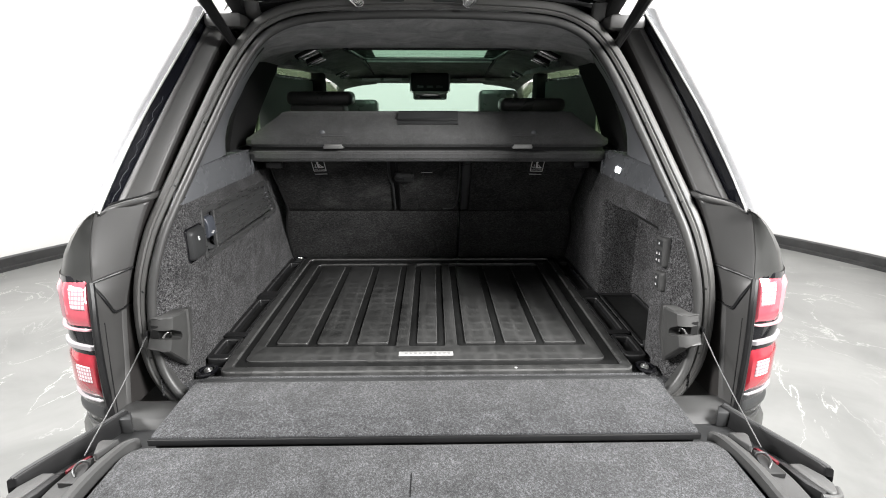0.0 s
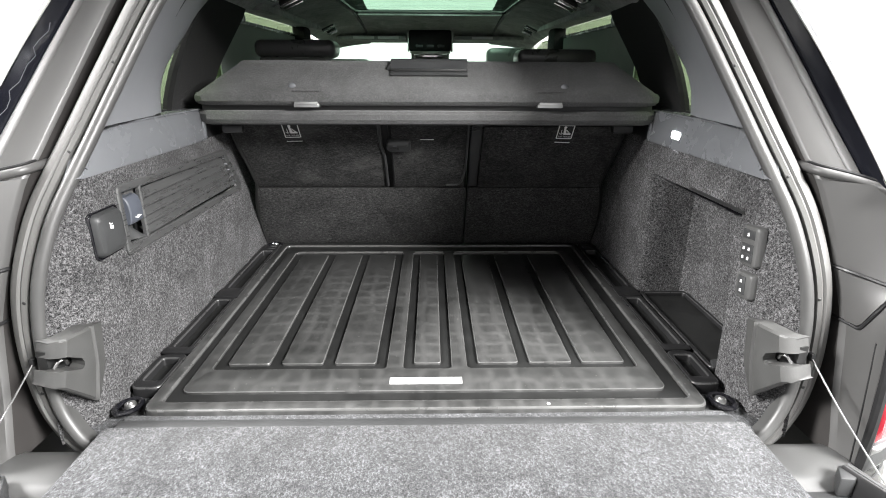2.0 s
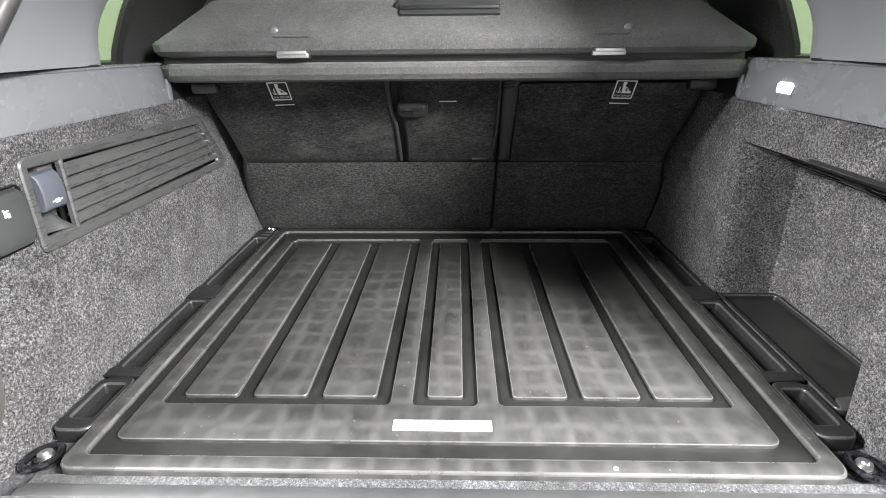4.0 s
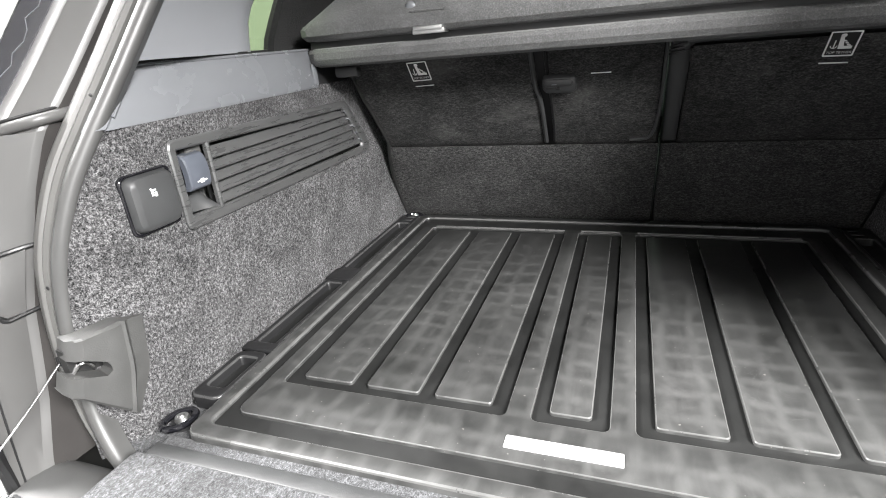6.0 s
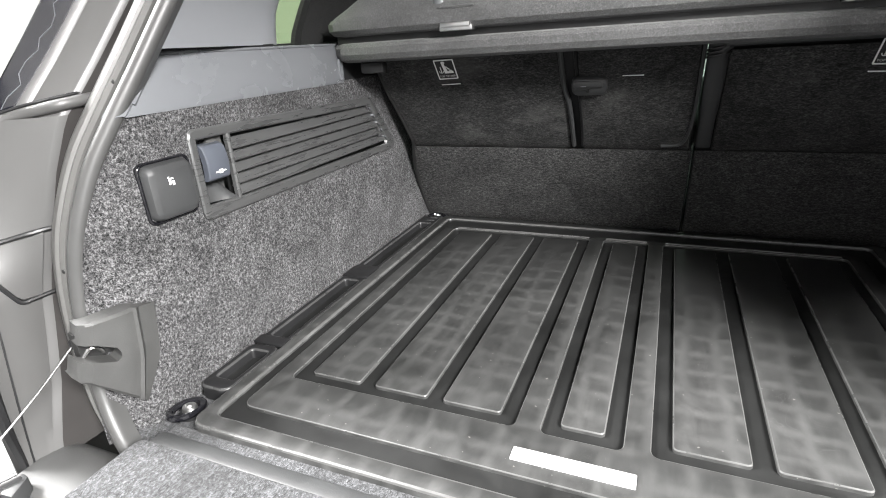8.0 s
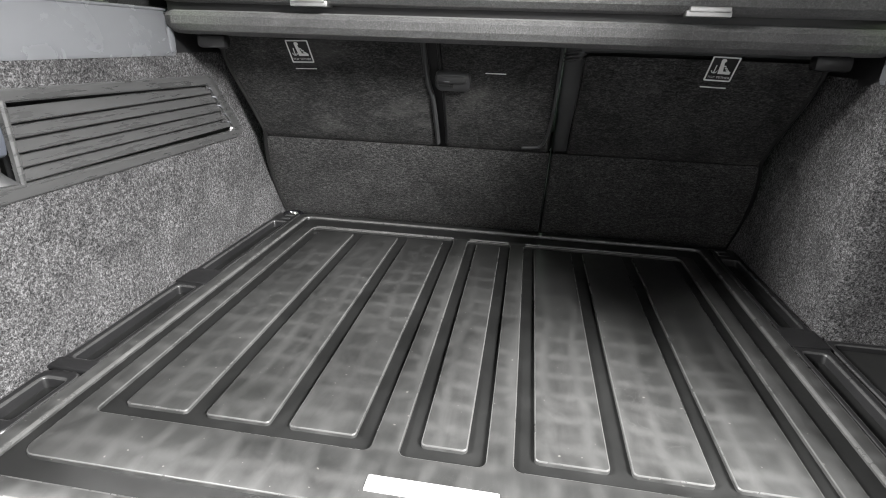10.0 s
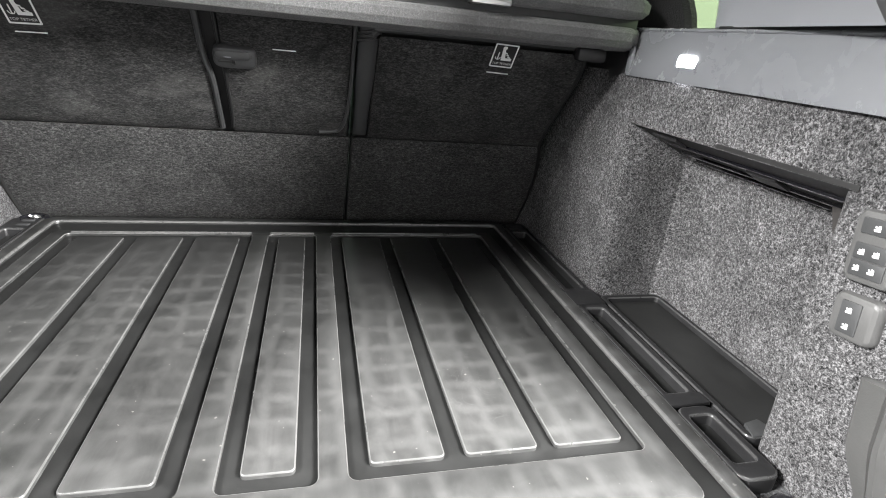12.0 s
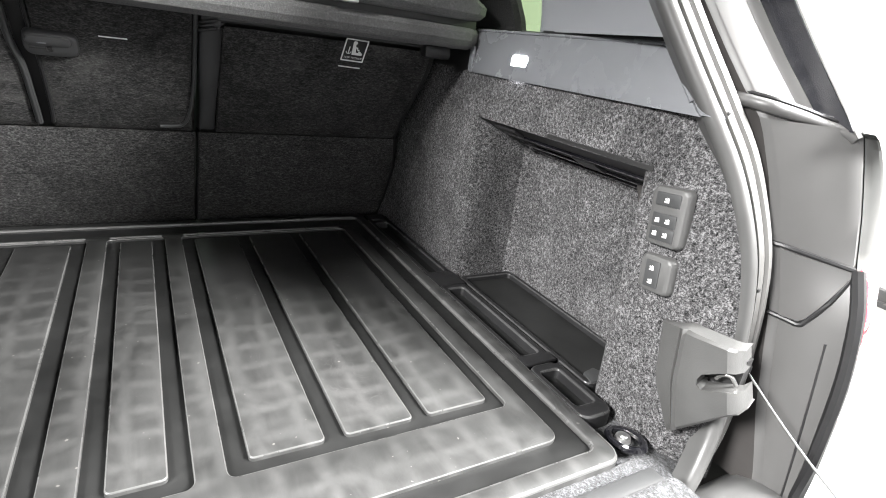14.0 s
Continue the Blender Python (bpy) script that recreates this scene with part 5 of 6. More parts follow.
def upper_tailgate():
    rows = []
    for y, z, w in ((0.33, 1.70, 0.50), (0.25, 1.735, 0.55), (0.0, 1.80, 0.62), (-0.35, 1.88, 0.66), (-0.62, 1.93, 0.66), (-0.66, 1.955, 0.64)):
        rows.append([Vector((w * t, y, z - 0.02 * abs(t) ** 3)) for t in [-1 + i / 8 for i in range(17)]])
    gate = part("upper_tailgate", sheet(rows, (0, 0, 0.045)), BLACK_PLASTIC, car, "raised upper tailgate, lined in black plastic")
    for s in (-1, 1):
        part("hinge_arm", tube(spline([Vector((s * 0.425, 0.345, 1.60)), Vector((s * 0.427, 0.30, 1.608)), Vector((s * 0.427, 0.275, 1.635)), Vector((s * 0.425, 0.285, 1.68)), Vector((s * 0.425, 0.25, 1.73))], 5), 0.020, 10, flat=0.7), JAMB_PAINT, gate)
        part("gas_strut", tube([Vector((s * 0.470, 0.262, 1.535)), Vector((s * 0.466, 0.10, 1.608)), Vector((s * 0.462, -0.20, 1.742)), Vector((s * 0.460, -0.42, 1.838))], lambda t: 0.010 if t < 0.3 else 0.0135, 10), BLACK_PLASTIC, gate, "black gas strut")
        part("strut_bracket", prism([(0.18, 1.655), (0.30, 1.60), (0.36, 1.62), (0.36, 1.70), (0.22, 1.70)], min(s * 0.44, s * 0.475), max(s * 0.44, s * 0.475), 0, 0.004), BLACK_PLASTIC, gate)
        part("roof_corner", box((min(s * 0.44, s * 0.53), 0.235, 1.572), (max(s * 0.44, s * 0.53), 0.42, 1.605), 0.01), JAMB_PAINT, car)
    for x0, x1 in ((-0.205, -0.165), (0.145, 0.10)):
        bm = bmesh.new()
        for k in range(12):
            t = k / 11
            c = Vector((x0 + (x1 - x0) * t, 0.285 - 0.01 * t, 1.672 - 0.034 * t))
            ringp = [c + Vector((math.cos(a) * 0.012, 0.35 * math.cos(a) * 0.004, math.sin(a) * 0.014)) for a in (2 * math.pi * j / 12 for j in range(12))]
            tube([Vector((p.x * 1.0, p.y, p.z)) for p in ringp], 0.0022, 5, bm=bm, closed=True)
        part("cable_conduit", bm, CHROME, gate, "silver corrugated cable conduit")
    for x in (-0.085, 0.045):
        part("roof_plug", turn(box((-0.03, -0.006, -0.008), (0.03, 0.006, 0.008), 0.005), pose(x, 0.29, 1.646)), DARK_PLASTIC, car)


upper_tailgate()


def lower_tailgate():
    """Let down flat: a moulded frame, its carpeted inside, lamps and the bridging flap."""
    half = [(0.0, -0.145), (0.60, -0.145), (0.630, -0.152), (0.660, -0.215), (0.692, -0.275), (0.722, -0.335), (0.729, -0.360), (0.715, -0.400), (0.70, -0.45), (0.68, -0.60), (0.0, -0.615)]
    outline = half + [(-x, y) for x, y in reversed(half[1:-1])]
    gate = part("lower_tailgate", prism(outline, 0.715, 0.748, 2, 0.004), DARK_PLASTIC, car, "lowered lower tailgate with a carpeted inside")
    part("tailgate_carpet", plate((-0.560, -0.60, 0.560, -0.268), [], 0.74, 0.786, 0.008, 0.035), FLOOR_CARPET, gate, "charcoal carpet on the tailgate")
    part("carpet_slit", box((-0.028, -0.405, 0.7855), (-0.0265, -0.350, 0.7868)), BLACK_PLASTIC, gate)
    for s in (-1, 1):
        # thin upright rim along the outer edge
        rim = spline([Vector((0.629, -0.156, 0)), Vector((0.658, -0.222, 0)), Vector((0.688, -0.280, 0)), Vector((0.712, -0.328, 0)), Vector((0.719, -0.345, 0))], 5)
        rows = []
        for k, p in enumerate(rim):
            top = 0.789 - 0.010 * k / (len(rim) - 1) - (0.016 if k == len(rim) - 1 else 0)
            rows.append([Vector((s * (p.x + d), p.y - 0.4 * d, z)) for d, z in ((0.0075, 0.735), (0.0075, top - 0.003), (0.0055, top), (-0.0030, top), (-0.0055, top - 0.003), (-0.0090, 0.742))])
        part("edge_rim", sheet(rows), BLACK_PLASTIC, gate, "thin dark upright rim")
        part("rim_lip", tube([Vector((s * (p.x + 0.001), p.y, 0.790 - 0.010 * k / (len(rim) - 1))) for k, p in enumerate(rim[:-1])], 0.0030, 6), DARK_PLASTIC, gate)
        # grey bezel beside the carpet, with its lamp and striker well
        inner = [(0.545, -0.252), (0.558, -0.262), (0.566, -0.290), (0.572, -0.330), (0.574, -0.370), (0.573, -0.42), (0.570, -0.58)]
        outer = [(0.606, -0.250), (0.618, -0.268), (0.630, -0.292), (0.641, -0.328), (0.646, -0.365), (0.645, -0.42), (0.640, -0.58)]
        ri, ro = spline([Vector((x, y, 0)) for x, y in inner], 5), spline([Vector((x, y, 0)) for x, y in outer], 5)
        rows = []
        for a, b in zip(ri, ro):
            rows.append([Vector((s * (a.x + (b.x - a.x) * t), a.y + (b.y - a.y) * t, z)) for t, z in ((0, 0.772), (0.02, 0.789), (0.10, 0.7925), (0.26, 0.7915), (0.36, 0.785), (0.60, 0.779), (0.85, 0.777), (0.97, 0.772), (1.0, 0.745))])
        part("bezel", sheet(rows), SILL_PLASTIC, gate, "grey plastic bezel")
        tab = prism([(0.580, -0.258), (0.612, -0.259), (0.615, -0.268), (0.604, -0.299), (0.598, -0.300), (0.588, -0.278)], 0.770, 0.7955, 2, 0.003)
        part("bezel_tab", turn(tab, Matrix.Diagonal((s, 1, 1, 1))), SILL_PLASTIC, gate)
        lamp = prism([(0.613, -0.288), (0.621, -0.291), (0.632, -0.312), (0.637, -0.330), (0.630, -0.331), (0.621, -0.310)], 0.776, 0.7835, 2, 0.0015)
        part("edge_lamp", turn(lamp, Matrix.Diagonal((s, 1, 1, 1))), DIM_RED, gate, "small dim red edge lamp")
        well = prism([(0.602, -0.301), (0.611, -0.303), (0.621, -0.330), (0.625, -0.366), (0.588, -0.368), (0.596, -0.33)], 0.776, 0.7890, 2, 0.002)
        part("striker_well", turn(well, Matrix.Diagonal((s, 1, 1, 1))), TAG_BLACK, gate)
        part("striker", tube(spline([Vector((s * 0.599, -0.318, 0.788)), Vector((s * 0.603, -0.319, 0.795)), Vector((s * 0.614, -0.322, 0.795)), Vector((s * 0.612, -0.342, 0.794)), Vector((s * 0.603, -0.352, 0.788))], 4), 0.0024, 8), CABLE_STEEL, gate, "steel striker loop")
        pad = prism([(0.661, -0.318), (0.686, -0.318), (0.706, -0.352), (0.709, -0.372), (0.700, -0.394), (0.688, -0.398), (0.672, -0.372)], 0.740, 0.772, 2, 0.005, 3)
        part("corner_pad", turn(pad, Matrix.Diagonal((s, 1, 1, 1))), MID_PLASTIC, gate, "grey corner cap")
        groove = prism([(0.644, -0.316), (0.656, -0.314), (0.682, -0.392), (0.672, -0.400), (0.656, -0.372)], 0.740, 0.774, 2, 0.004)
        part("corner_groove", turn(groove, Matrix.Diagonal((s, 1, 1, 1))), BLACK_PLASTIC, gate)
        cap = tube(spline([Vector((s * 0.668, -0.399, 0.768)), Vector((s * 0.684, -0.402, 0.768)), Vector((s * 0.700, -0.397, 0.767)), Vector((s * 0.709, -0.378, 0.766))], 5), 0.0055, 8)
        part("cap_edge", cap, MID_PLASTIC, gate)
        bracket = prism([(0.606, -0.176), (0.622, -0.148), (0.636, -0.146), (0.640, -0.170), (0.626, -0.178)], 0.748, 0.782, 2, 0.003)
        part("hinge_bracket", turn(bracket, Matrix.Diagonal((s, 1, 1, 1))), DARK_PLASTIC, gate)
        part("stay_cable", tube(spline([Vector((s * 0.616, -0.056, 0.911)), Vector((s * 0.624, -0.14, 0.853)), Vector((s * 0.632, -0.284, 0.779))], 8), 0.0014, 6), CABLE_STEEL, gate, "thin steel stay cable")
        part("cable_ball", turn(box((-0.004, -0.006, -0.007), (0.004, 0.006, 0.007), 0.003), pose(s * 0.617, -0.052, 0.913)), BLACK_PLASTIC, gate)
    # bridging flap
    part("floor_edge", box((-0.512, -0.0445, 0.770), (0.512, -0.022, 0.7905), 0.004, 3), FLOOR_CARPET, car, "rolled carpet edge before the mat")
    part("bridging_flap", plate((-0.523, -0.2625, 0.523, -0.066), [], 0.787, 0.801, 0.004, 0.010), FLOOR_CARPET, car, "carpeted flap bridging floor and tailgate")
    part("flap_edge", box((-0.5235, -0.2685, 0.786), (0.5235, -0.262, 0.7985), 0.0015), BLACK_PLASTIC, car, "black edge of the bridging flap")
    part("flap_base", box((-0.515, -0.260, 0.752), (0.515, -0.05, 0.787), 0.003), BLACK_PLASTIC, car)
    part("flap_hinge", box((-0.510, -0.066, 0.780), (0.510, -0.044, 0.7975), 0.003), DARK_PLASTIC, car, "grey plastic hinge strip")


lower_tailgate()

# ---------------------------------------------------------------- the rubber mat
mat_thing = thing("rubber_boot_mat", "black moulded rubber boot mat, scuffed and dusty", "mat", (0, 0.4, FLOOR_Z))


def mpart(name, bm, m, label=""):
    return part(name, turn(bm, pose(0, -0.4, -FLOOR_Z)), m, mat_thing, label)


mpart("base_sheet", plate((-0.484, -0.022, 0.484, 0.858), [], 0.776, 0.7950, 0.002, 0.018), MAT_BASE)
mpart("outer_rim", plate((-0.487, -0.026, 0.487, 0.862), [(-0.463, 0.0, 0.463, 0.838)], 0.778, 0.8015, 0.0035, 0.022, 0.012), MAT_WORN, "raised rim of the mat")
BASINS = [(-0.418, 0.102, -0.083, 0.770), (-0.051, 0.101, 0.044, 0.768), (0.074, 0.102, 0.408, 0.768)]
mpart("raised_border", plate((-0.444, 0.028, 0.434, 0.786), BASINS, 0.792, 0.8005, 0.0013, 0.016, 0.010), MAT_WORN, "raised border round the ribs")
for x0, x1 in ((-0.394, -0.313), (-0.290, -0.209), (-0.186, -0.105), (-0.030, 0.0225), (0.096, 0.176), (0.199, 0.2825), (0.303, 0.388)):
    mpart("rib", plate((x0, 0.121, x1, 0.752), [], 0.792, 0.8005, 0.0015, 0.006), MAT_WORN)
# ridges in the pale edge rubber, painting in the glints at the far end
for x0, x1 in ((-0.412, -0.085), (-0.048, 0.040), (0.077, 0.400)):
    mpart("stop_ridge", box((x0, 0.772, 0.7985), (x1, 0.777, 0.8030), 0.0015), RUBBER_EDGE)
badge = mpart("badge", plate((-0.0735, 0.048, 0.0615, 0.0685), [], 0.799, 0.8022, 0.0008, 0.0015), SILVER, "silver badge set into the mat")
for k in range(10):
    x = -0.058 + 0.0113 * k + (0.004 if k > 4 else 0)
    ob = part("badge_bar", turn(box((x, 0.0555, 0.8020), (x + 0.0065, 0.0612, 0.8026)), pose(0, -0.4, -FLOOR_Z)), BADGE_BAR, badge)
bm = bmesh.new()
bmesh.ops.create_icosphere(bm, subdivisions=2, radius=0.0032, matrix=pose(0.207, -0.016, 0.802) @ Matrix.Diagonal((1, 1, 0.4, 1)))
tagged(mesh_object("lint_speck", bm, WHITE_PRINT), "tiny white speck of lint on the mat", "lint")

# ---------------------------------------------------------------- rear seats
SEAT_LINE = [(0.905, 0.782), (0.835, 0.897), (0.765, 1.010), (0.690, 1.120), (0.617, 1.228), (0.585, 1.275)]


def seat_y(z):
    for (y0, z0), (y1, z1) in zip(SEAT_LINE, SEAT_LINE[1:]):
        if z <= z1 or z1 == SEAT_LINE[-1][1]:
            return y0 + (y1 - y0) * (z - z0) / (z1 - z0)


SEAT_EDGE = [(0.783, 0.5480), (0.86, 0.5465), (0.92, 0.541), (0.97, 0.530), (1.0, 0.521), (1.0135, 0.5135), (1.03, 0.513), (1.07, 0.5155), (1.11, 0.520), (1.16, 0.5265), (1.19, 0.525), (1.215, 0.519), (1.262, 0.508)]


def seat_edge(z):
    """Half width of the seat back: it draws in where the boards meet."""
    for (z0, a), (z1, b) in zip(SEAT_EDGE, SEAT_EDGE[1:]):
        if z <= z1:
            return a + (b - a) * max(0, z - z0) / (z1 - z0)
    return SEAT_EDGE[-1][1]


def seat_slab(x0, x1, z0, z1, proud=0.0, depth=0.05, puff=0.004, corner=0.012, outer=0):
    """A carpeted board that leans with the seat back, eased round its edges; outer says which side follows the seat's edge."""
    xs = [x0, x0 + 0.003, x0 + corner] + [x0 + corner + (x1 - x0 - 2 * corner) * k / 8 for k in range(1, 8)] + [x1 - corner, x1 - 0.003, x1]
    zs = [z0, z0 + 0.003, z0 + corner] + [z0 + corner + (z1 - z0 - 2 * corner) * k / 6 for k in range(1, 6)] + [z1 - corner, z1 - 0.003, z1]
    rows = []
    for j, z in enumerate(zs):
        row = []
        for i, x in enumerate(xs):
            e = min(i, len(xs) - 1 - i, j, len(zs) - 1 - j)
            back = {0: 0.012, 1: 0.004, 2: 0.001}.get(e, 0.0)
            u, v = (x - x0) / (x1 - x0), (z - z0) / (z1 - z0)
            bulge = puff * 16 * u * (1 - u) * v * (1 - v)
            if outer < 0:
                x = x1 + (x - x1) * (seat_edge(z) + x1) / (x1 - x0)
            elif outer > 0:
                x = x0 + (x - x0) * (seat_edge(z) - x0) / (x1 - x0)
            row.append(Vector((x, seat_y(z) - proud + back - bulge, z - 0.5 * back)))
        rows.append(row)
    return sheet(rows, (0, depth, 0))


def on_seat(x, z, lift):
    """A frame on the seat's back: x across, y up the slope, z out of it."""
    slope = Vector((0, seat_y(z + 0.01) - seat_y(z - 0.01), 0.02)).normalized()
    nrm = Vector((0, -slope.z, slope.y))
    m = Matrix.Identity(4)
    for i, v in enumerate((Vector((1, 0, 0)), slope, nrm)):
        for j in range(3):
            m[j][i] = v[j]
    m.translation = Vector((x, seat_y(z), z)) + nrm * lift
    return m


def tether_tag(seat, x, z, lean):
    m = on_seat(x, z, 0.0035) @ pose(0, 0, 0, 0, 0, lean)
    tag = part("tether_tag", turn(plate((-0.0215, -0.0235, 0.0215, 0.0235), [], 0, 0.0016, 0.0004, 0.002), m), TAG_BLACK, seat, "black and white child seat anchor tag")
    part("tag_frame", turn(plate((-0.0215, -0.0235, 0.0215, 0.0235), [(-0.0190, -0.0210, 0.0190, 0.0210)], 0.0014, 0.0022, 0.0003, 0.002, 0.001), m), WHITE_PRINT, tag)
    part("tag_symbol", turn(prism([(-0.004, -0.009), (0.015, -0.009), (0.015, -0.004), (0.003, -0.004), (-0.001, 0.014), (-0.006, 0.013)], 0.0014, 0.0021, 2), m), WHITE_PRINT, tag)
    for k in range(3):
        part("tag_symbol", turn(prism([(0.000 + 0.0030 * k, 0.0075 - 0.004 * k), (0.0045 + 0.0036 * k, 0.0065 - 0.004 * k), (0.0055 + 0.0036 * k, 0.0040 - 0.004 * k), (0.0012 + 0.0030 * k, 0.0050 - 0.004 * k)], 0.0014, 0.0021, 2), m), WHITE_PRINT, tag)
    part("tag_symbol", turn(plate((-0.0065, 0.0125, 0.0015, 0.0190), [], 0.0012, 0.0021, 0.0003, 0.003), m), WHITE_PRINT, tag)
    part("tag_anchor", turn(box((-0.0115, -0.008, 0.0014), (-0.0098, 0.007, 0.0021)), m), WHITE_PRINT, tag)
    part("tag_anchor", turn(tube([Vector((-0.01065 + 0.0045 * math.cos(a), -0.003 + 0.0050 * math.sin(a), 0.0016)) for a in [math.pi * (1 + k / 8) for k in range(9)]], 0.0008, 5), m), WHITE_PRINT, tag)
    lettering("tag_words", "TOP TETHER", 0.0062, m @ pose(0, -0.0158, 0.0022), WHITE_PRINT, tag)
    part("anchor_slit", turn(box((-0.021, -0.0385, -0.002), (0.021, -0.0372, 0.001), 0.0004), m), WHITE_PRINT, seat)


def rear_seats():
    big = thing("rear_seat", "wide part of the black rear seat, back lined in dark carpet", "seat", (0, 0, 0), "split rear seats")
    small = thing("rear_seat", "narrow part of the black rear seat, back lined in dark carpet", "seat", (0, 0, 0), "split rear seats")

    part("lower_back_panel", seat_slab(-0.552, 0.1095, 0.783, 1.0135, outer=-1), LIT_LOWER_CARPET, big, "dark carpeted lower board")
    part("lower_back_panel", seat_slab(0.1145, 0.552, 0.783, 1.0135, outer=1), LIT_LOWER_CARPET, small, "dark carpeted lower board")
    part("back_panel", seat_slab(-0.546, -0.129, 1.0155, 1.262, outer=-1), SEAT_CARPET, big, "dark carpeted seat back")
    part("centre_panel", seat_slab(-0.106, 0.103, 1.0155, 1.262), SEAT_CARPET, big, "dark carpeted folding centre section")
    part("back_panel", seat_slab(0.144, 0.546, 1.0155, 1.208, outer=1), SEAT_CARPET, small, "dark carpeted seat back")
    part("back_core", seat_slab(-0.502, 0.108, 0.79, 1.29, -0.014, 0.09, 0), BLACK_PLASTIC, big)
    part("back_core", seat_slab(0.116, 0.502, 0.79, 1.29, -0.014, 0.09, 0), BLACK_PLASTIC, small)
    # trim column between the two backs
    rows = []
    for k in range(9):
        z = 1.018 + (1.262 - 1.018) * k / 8
        w = 0.0135 + 0.0030 * min(1, max(0, (z - 1.09) / 0.03))
        rows.append([Vector((0.1275 + w * math.cos(a), seat_y(z) + 0.004 - 0.012 * math.sin(a), z)) for a in [math.pi * i / 8 for i in range(9)]])
    part("trim_column", sheet(rows), DARK_PLASTIC, small, "dark plastic trim column")
    for k in range(3):
        z = 1.196 + 0.006 * k
        part("column_rib", tube([Vector((0.1275 + 0.0190 * math.cos(a), seat_y(z) + 0.003 - 0.0135 * math.sin(a), z + 0.004 * math.cos(a))) for a in [math.pi * i / 8 for i in range(9)]], 0.0022, 5), BLACK_PLASTIC, small)
    part("edge_piping", tube(spline([Vector((x, seat_y(z) + 0.001, z)) for x, z in ((-0.1245, 1.018), (-0.1250, 1.06), (-0.1265, 1.115), (-0.1335, 1.150), (-0.1345, 1.20), (-0.1345, 1.262))], 4), 0.0050, 8), DARK_PLASTIC, big, "dark rolled edge of the seat back")
    part("edge_piping", tube(spline([Vector((x, seat_y(z) + 0.002, z)) for x, z in ((-0.1065, 1.019), (-0.1045, 1.05), (-0.1045, 1.12), (-0.1075, 1.18), (-0.1085, 1.262))], 4), 0.0030, 8), BLACK_PLASTIC, big)
    part("edge_piping", tube(spline([Vector((x, seat_y(z) - 0.0015, z)) for x, z in ((0.050, 1.0195), (0.072, 1.0205), (0.086, 1.0240), (0.095, 1.038), (0.1015, 1.070), (0.1045, 1.12), (0.1050, 1.20), (0.1055, 1.26))], 4), 0.0034, 8), DARK_PLASTIC, big)
    part("top_bolster", tube(spline([Vector((x, seat_y(z) - 0.003, z)) for x, z in ((0.133, 1.203), (0.141, 1.211), (0.155, 1.2155), (0.30, 1.2165), (0.48, 1.2165), (0.512, 1.214))], 4), 0.0075, 10), DARK_PLASTIC, small, "dark rolled upper edge")
    for seat, side in ((big, -1), (small, 1)):
        part("edge_gap", tube(spline([Vector((side * (seat_edge(z) + 0.0015), seat_y(z) + 0.006, z)) for z in (0.786, 0.84, 0.90, 0.95, 0.99, 1.02, 1.05, 1.10, 1.15, 1.19, 1.22)], 3), 0.0050, 7), TAG_BLACK, seat)
    # release catch of the centre section
    m = on_seat(-0.084, 1.153, 0.002)
    catch = part("release_catch", turn(plate((-0.033, -0.019, 0.033, 0.019), [], -0.004, 0.011, 0.004, 0.012), m), DARK_PLASTIC, big, "black plastic centre section release catch")
    part("catch_grip", turn(plate((-0.030, 0.000, 0.026, 0.0165), [], 0.008, 0.0135, 0.003, 0.007), m), DARK_PLASTIC, catch)
    part("catch_slot", turn(box((-0.026, -0.006, 0.0105), (-0.003, -0.0035, 0.0118), 0.0005), m), TAG_BLACK, catch)
    part("catch_slot", turn(box((-0.006, -0.0085, 0.0105), (0.001, -0.001, 0.0118), 0.002), m), TAG_BLACK, catch)
    part("catch_mark", turn(box((-0.016, 0.0050, 0.0132), (-0.005, 0.0072, 0.0139), 0.0005), m), GREY_PLASTIC, catch)
    m = on_seat(-0.0065, 1.1685, 0.003)
    part("anchor_slit", turn(box((-0.0185, -0.0008, -0.002), (0.0185, 0.0008, 0.0012), 0.0004), m), WHITE_PRINT, big)
    part("anchor_slit", turn(box((-0.0185, -0.0024, -0.002), (0.0185, -0.0008, 0.0008), 0.0004), m), TAG_BLACK, big)
    tether_tag(big, -0.3655, 1.1945, 2)
    tether_tag(small, 0.3645, 1.1925, -2)
    # head restraints and the shoulders of the seats
    for seat, x0, x1, z1 in ((big, -0.537, -0.290, 1.431), (small, 0.274, 0.521, 1.408)):
        bm = box((x0, 0.93, z1 - 0.052), (x1, 1.05, z1), 0.02, 4)
        part("head_restraint", bm, LEATHER, seat, "black leather head restraint")
        part("restraint_back", box((x0 + 0.010, 0.938, z1 - 0.15), (x1 - 0.030, 1.05, z1 - 0.047), 0.016, 3), MID_PLASTIC, seat)
    part("seat_shoulder", box((-0.56, 0.80, 1.10), (0.114, 0.95, 1.285), 0.03, 3), LEATHER, big)
    part("seat_shoulder", box((0.128, 0.80, 1.10), (0.56, 0.95, 1.285), 0.03, 3), LEATHER, small)
    part("seat_cushion", box((-0.56, 1.0, 0.46), (0.114, 1.5, 0.85), 0.05, 3), LEATHER, big)
    part("seat_cushion", box((0.128, 1.0, 0.46), (0.56, 1.5, 0.85), 0.05, 3), LEATHER, small)
    settle(big, (-0.22, 1.05, 0.46))
    settle(small, (0.34, 1.05, 0.46))


rear_seats()


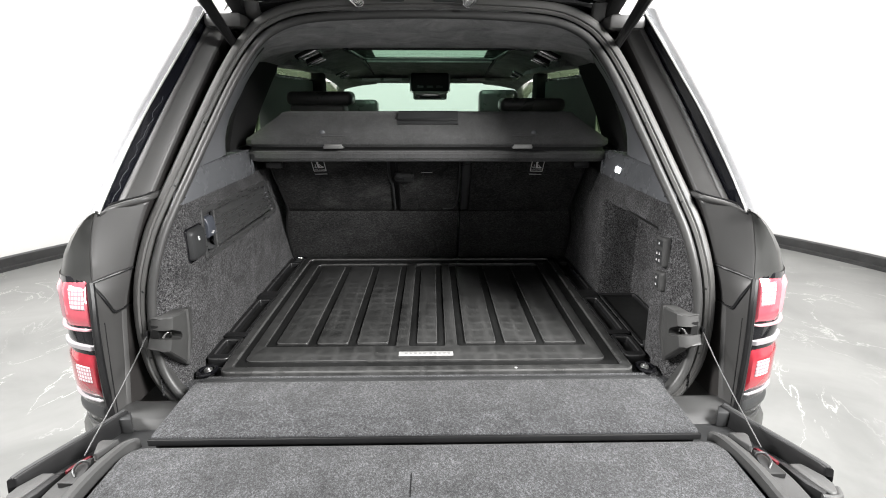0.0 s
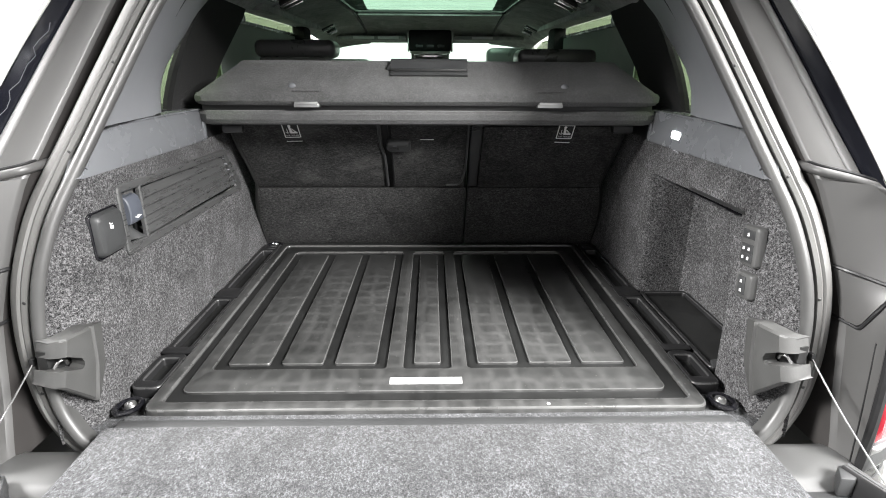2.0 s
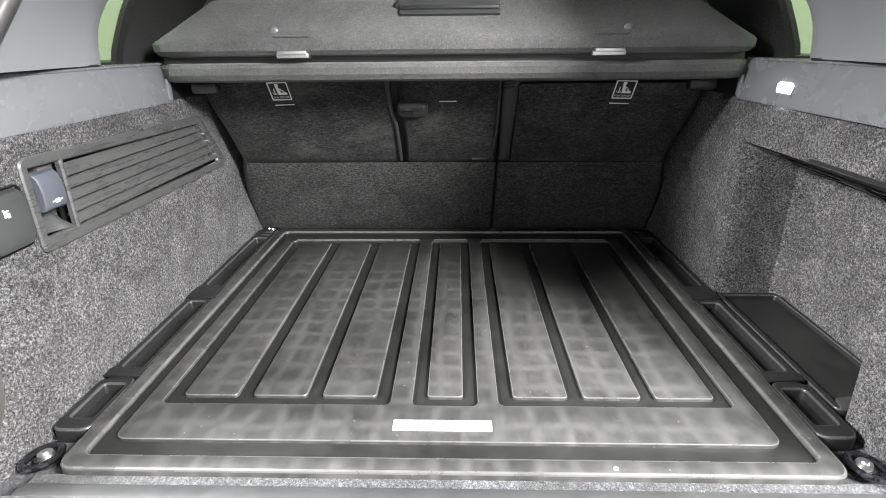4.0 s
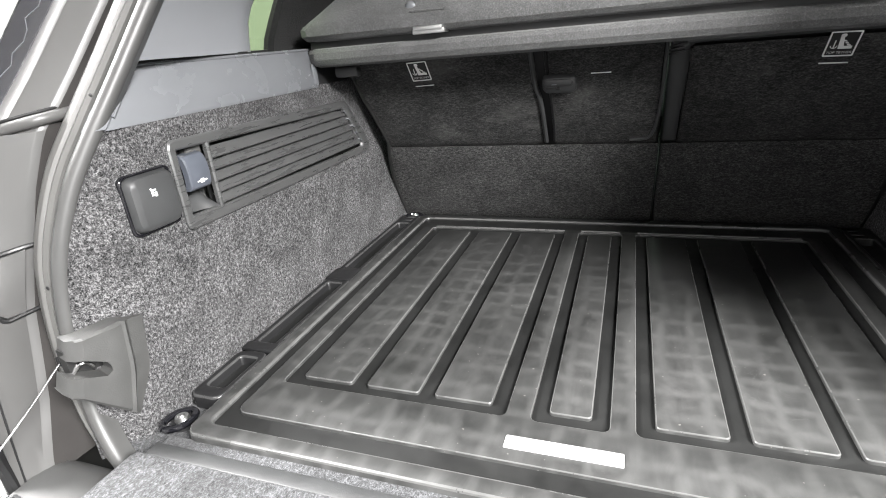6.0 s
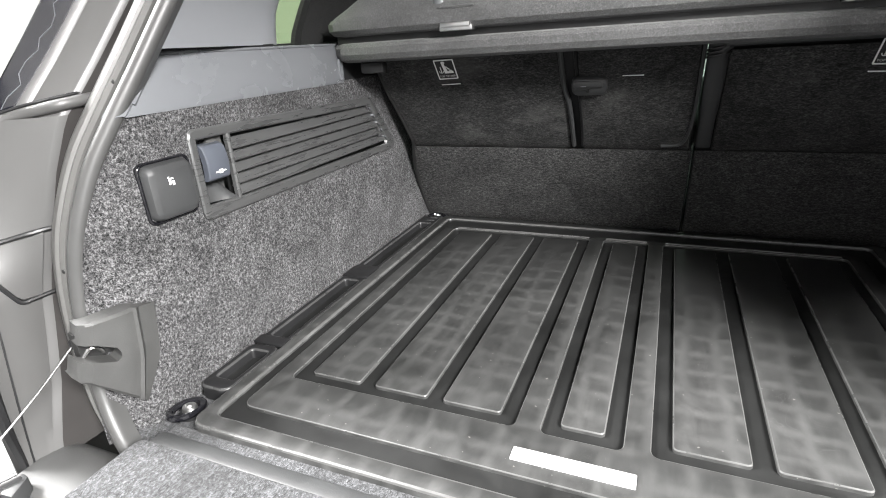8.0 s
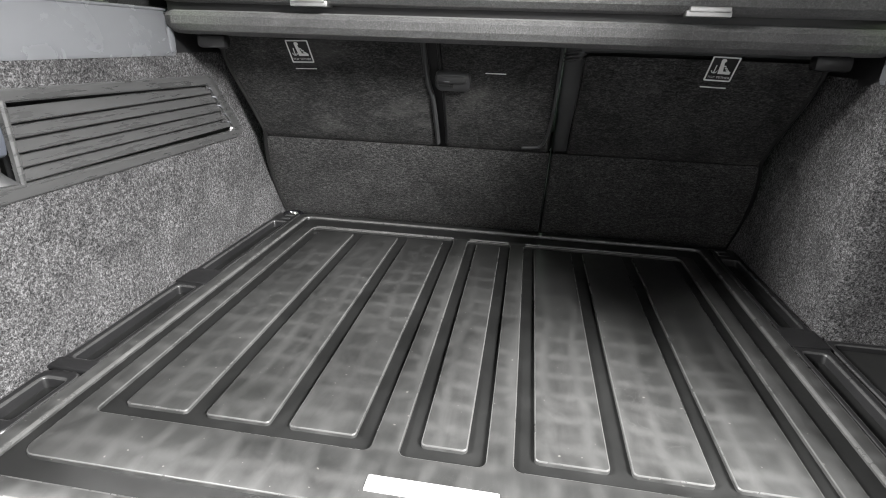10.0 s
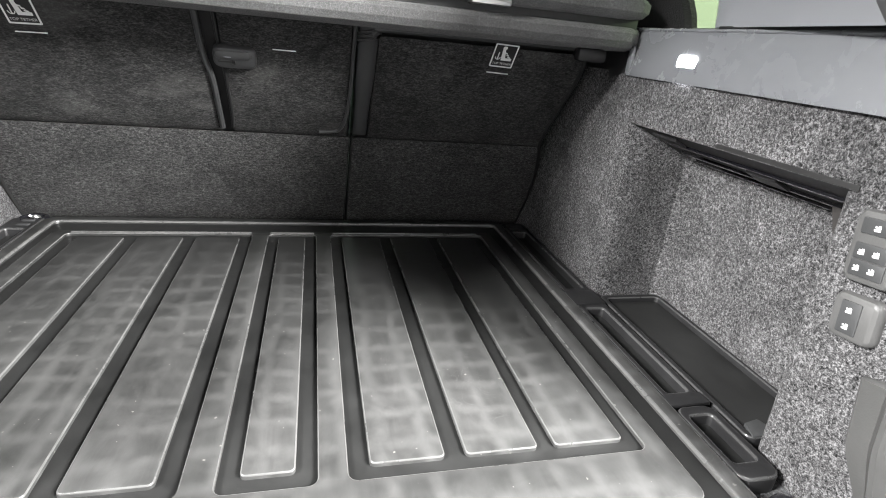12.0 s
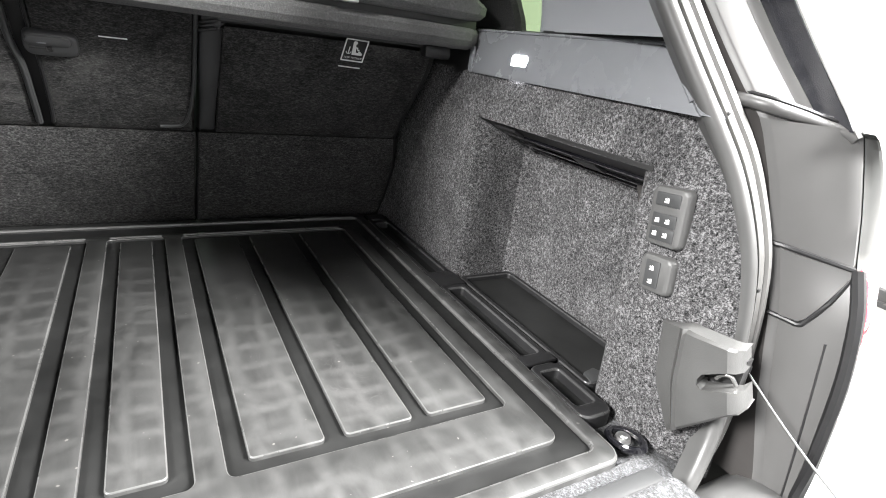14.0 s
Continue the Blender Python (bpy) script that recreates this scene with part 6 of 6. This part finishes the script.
def front_seat(x0, x1, z1, label):
    seat = thing("front_seat", label, "seat", (0, 0, 0), "front seats")
    bm = box((x0, 1.95, z1 - 0.20), (x1, 2.07, z1), 0.03, 4)
    part("head_restraint", bm, LEATHER, seat, "black leather head restraint")
    part("backrest", box((x0 - 0.10, 1.98, 0.7), (x1 + 0.12, 2.16, z1 - 0.19), 0.05, 3), LEATHER, seat)
    part("seat_cushion", box((x0 - 0.10, 2.1, 0.46), (x1 + 0.12, 2.6, 0.72), 0.05, 3), LEATHER, seat)
    settle(seat, ((x0 + x1) / 2, 2.1, 0.46))


front_seat(-0.520, -0.297, 1.392, "black leather front seat, set low")
front_seat(0.283, 0.503, 1.447, "black leather front seat, set high")

# ---------------------------------------------------------------- folded boot cover
cover = thing("boot_cover", "folded grey felt boot cover resting behind the rear seats", "cover", (0, 0, 0))


def cover_board(half_low, half_top, prof):
    """A padded board: its face follows the profile of (y, z), its ends drawn in towards the top."""
    rows = []
    for y, z in prof:
        h = half_low + (half_top - half_low) * min(1, max(0, (z - 1.286) / 0.075))
        h -= 0.010 * max(0, (1.274 - z) / 0.012) ** 2 if half_top < half_low else 0
        ts = [-1, -0.995, -0.985, -0.96, -0.8, -0.6, -0.4, -0.2, 0, 0.2, 0.4, 0.6, 0.8, 0.96, 0.985, 0.995, 1]
        rows.append([Vector((h * t, y + 0.02 * max(0, abs(t) - 0.955) / 0.045, z)) for t in ts])
    return sheet(rows)


part("upper_board", cover_board(0.558, 0.460, [(0.60, 1.262), (0.53, 1.263), (0.513, 1.266), (0.5045, 1.274), (0.503, 1.286), (0.508, 1.298), (0.520, 1.310), (0.545, 1.342), (0.556, 1.356), (0.565, 1.363), (0.585, 1.366), (0.70, 1.366)]), SHELF_FELT, cover, "thick grey felt upper board")
part("lower_board", cover_board(0.556, 0.556, [(0.62, 1.214), (0.545, 1.216), (0.524, 1.221), (0.5165, 1.231), (0.516, 1.243), (0.522, 1.250), (0.535, 1.253), (0.62, 1.253)]), SHELF_FELT, cover, "thinner grey felt lower board")
part("filling", box((-0.44, 0.57, 1.25), (0.44, 0.70, 1.36), 0.004), SHELF_FELT, cover)
# added black block, standing in for the shade between the two boards
part("filling", box((-0.548, 0.532, 1.222), (0.548, 0.66, 1.29), 0.004), TAG_BLACK, cover)
for s in (-1, 1):
    clip = part("hinge_clip", box((s * 0.29 - 0.030, 0.505, 1.2605), (s * 0.29 + 0.030, 0.530, 1.269), 0.0015), BRUSHED, cover, "silver hinge clip")
    part("clip_lip", box((s * 0.29 - 0.027, 0.4995, 1.2665), (s * 0.29 + 0.027, 0.512, 1.2735), 0.0015), BRUSHED, clip)
    part("felt_tab", box((s * 0.29 - 0.033, 0.505, 1.296), (s * 0.29 + 0.033, 0.516, 1.300), 0.0015), SHELF_FELT, cover)
    bm = bmesh.new()
    bmesh.ops.create_icosphere(bm, subdivisions=2, radius=0.009, matrix=pose(s * 0.29 + (-0.034 if s < 0 else 0.034), 0.518, 1.307) @ Matrix.Diagonal((1.1, 0.5, 1, 1)))
    part("worn_patch", bm, GREY_PLASTIC, cover, "pale worn patch in the felt")
    part("side_pin", turn(box((-0.006, -0.008, -0.009), (0.006, 0.008, 0.009), 0.004), pose(s * 0.552, 0.535, 1.284)), DARK_PLASTIC, cover)
    part("side_pin", turn(box((-0.010, -0.008, -0.012), (0.010, 0.008, 0.012), 0.004), pose(s * 0.553, 0.545, 1.236)), DARK_PLASTIC, cover)
    part("support_foot", turn(box((-0.026, -0.012, -0.012), (0.026, 0.012, 0.010), 0.006), pose(s * 0.49, 0.565, 1.206)), BLACK_PLASTIC, cover)
handle_rows = [[Vector((x, y, z)) for x in (-0.092, -0.05, 0, 0.05, 0.092)] for y, z in ((0.5375, 1.329), (0.532, 1.334), (0.536, 1.340), (0.543, 1.344), (0.541, 1.349), (0.548, 1.357), (0.555, 1.367), (0.565, 1.371))]
handle = part("pull_handle", sheet(handle_rows, (0, 0.004, -0.003)), DARK_PLASTIC, cover, "ribbed black pull handle")
part("handle_groove", box((-0.090, 0.537, 1.3425), (0.090, 0.545, 1.3475), 0.001), TAG_BLACK, handle)
part("handle_tip", prism([(-0.092, 1.340), (-0.104, 1.349), (-0.092, 1.360)], 0.545, 0.556, 1, 0.001), TAG_BLACK, handle)
settle(cover, (0, 0.56, 1.194))
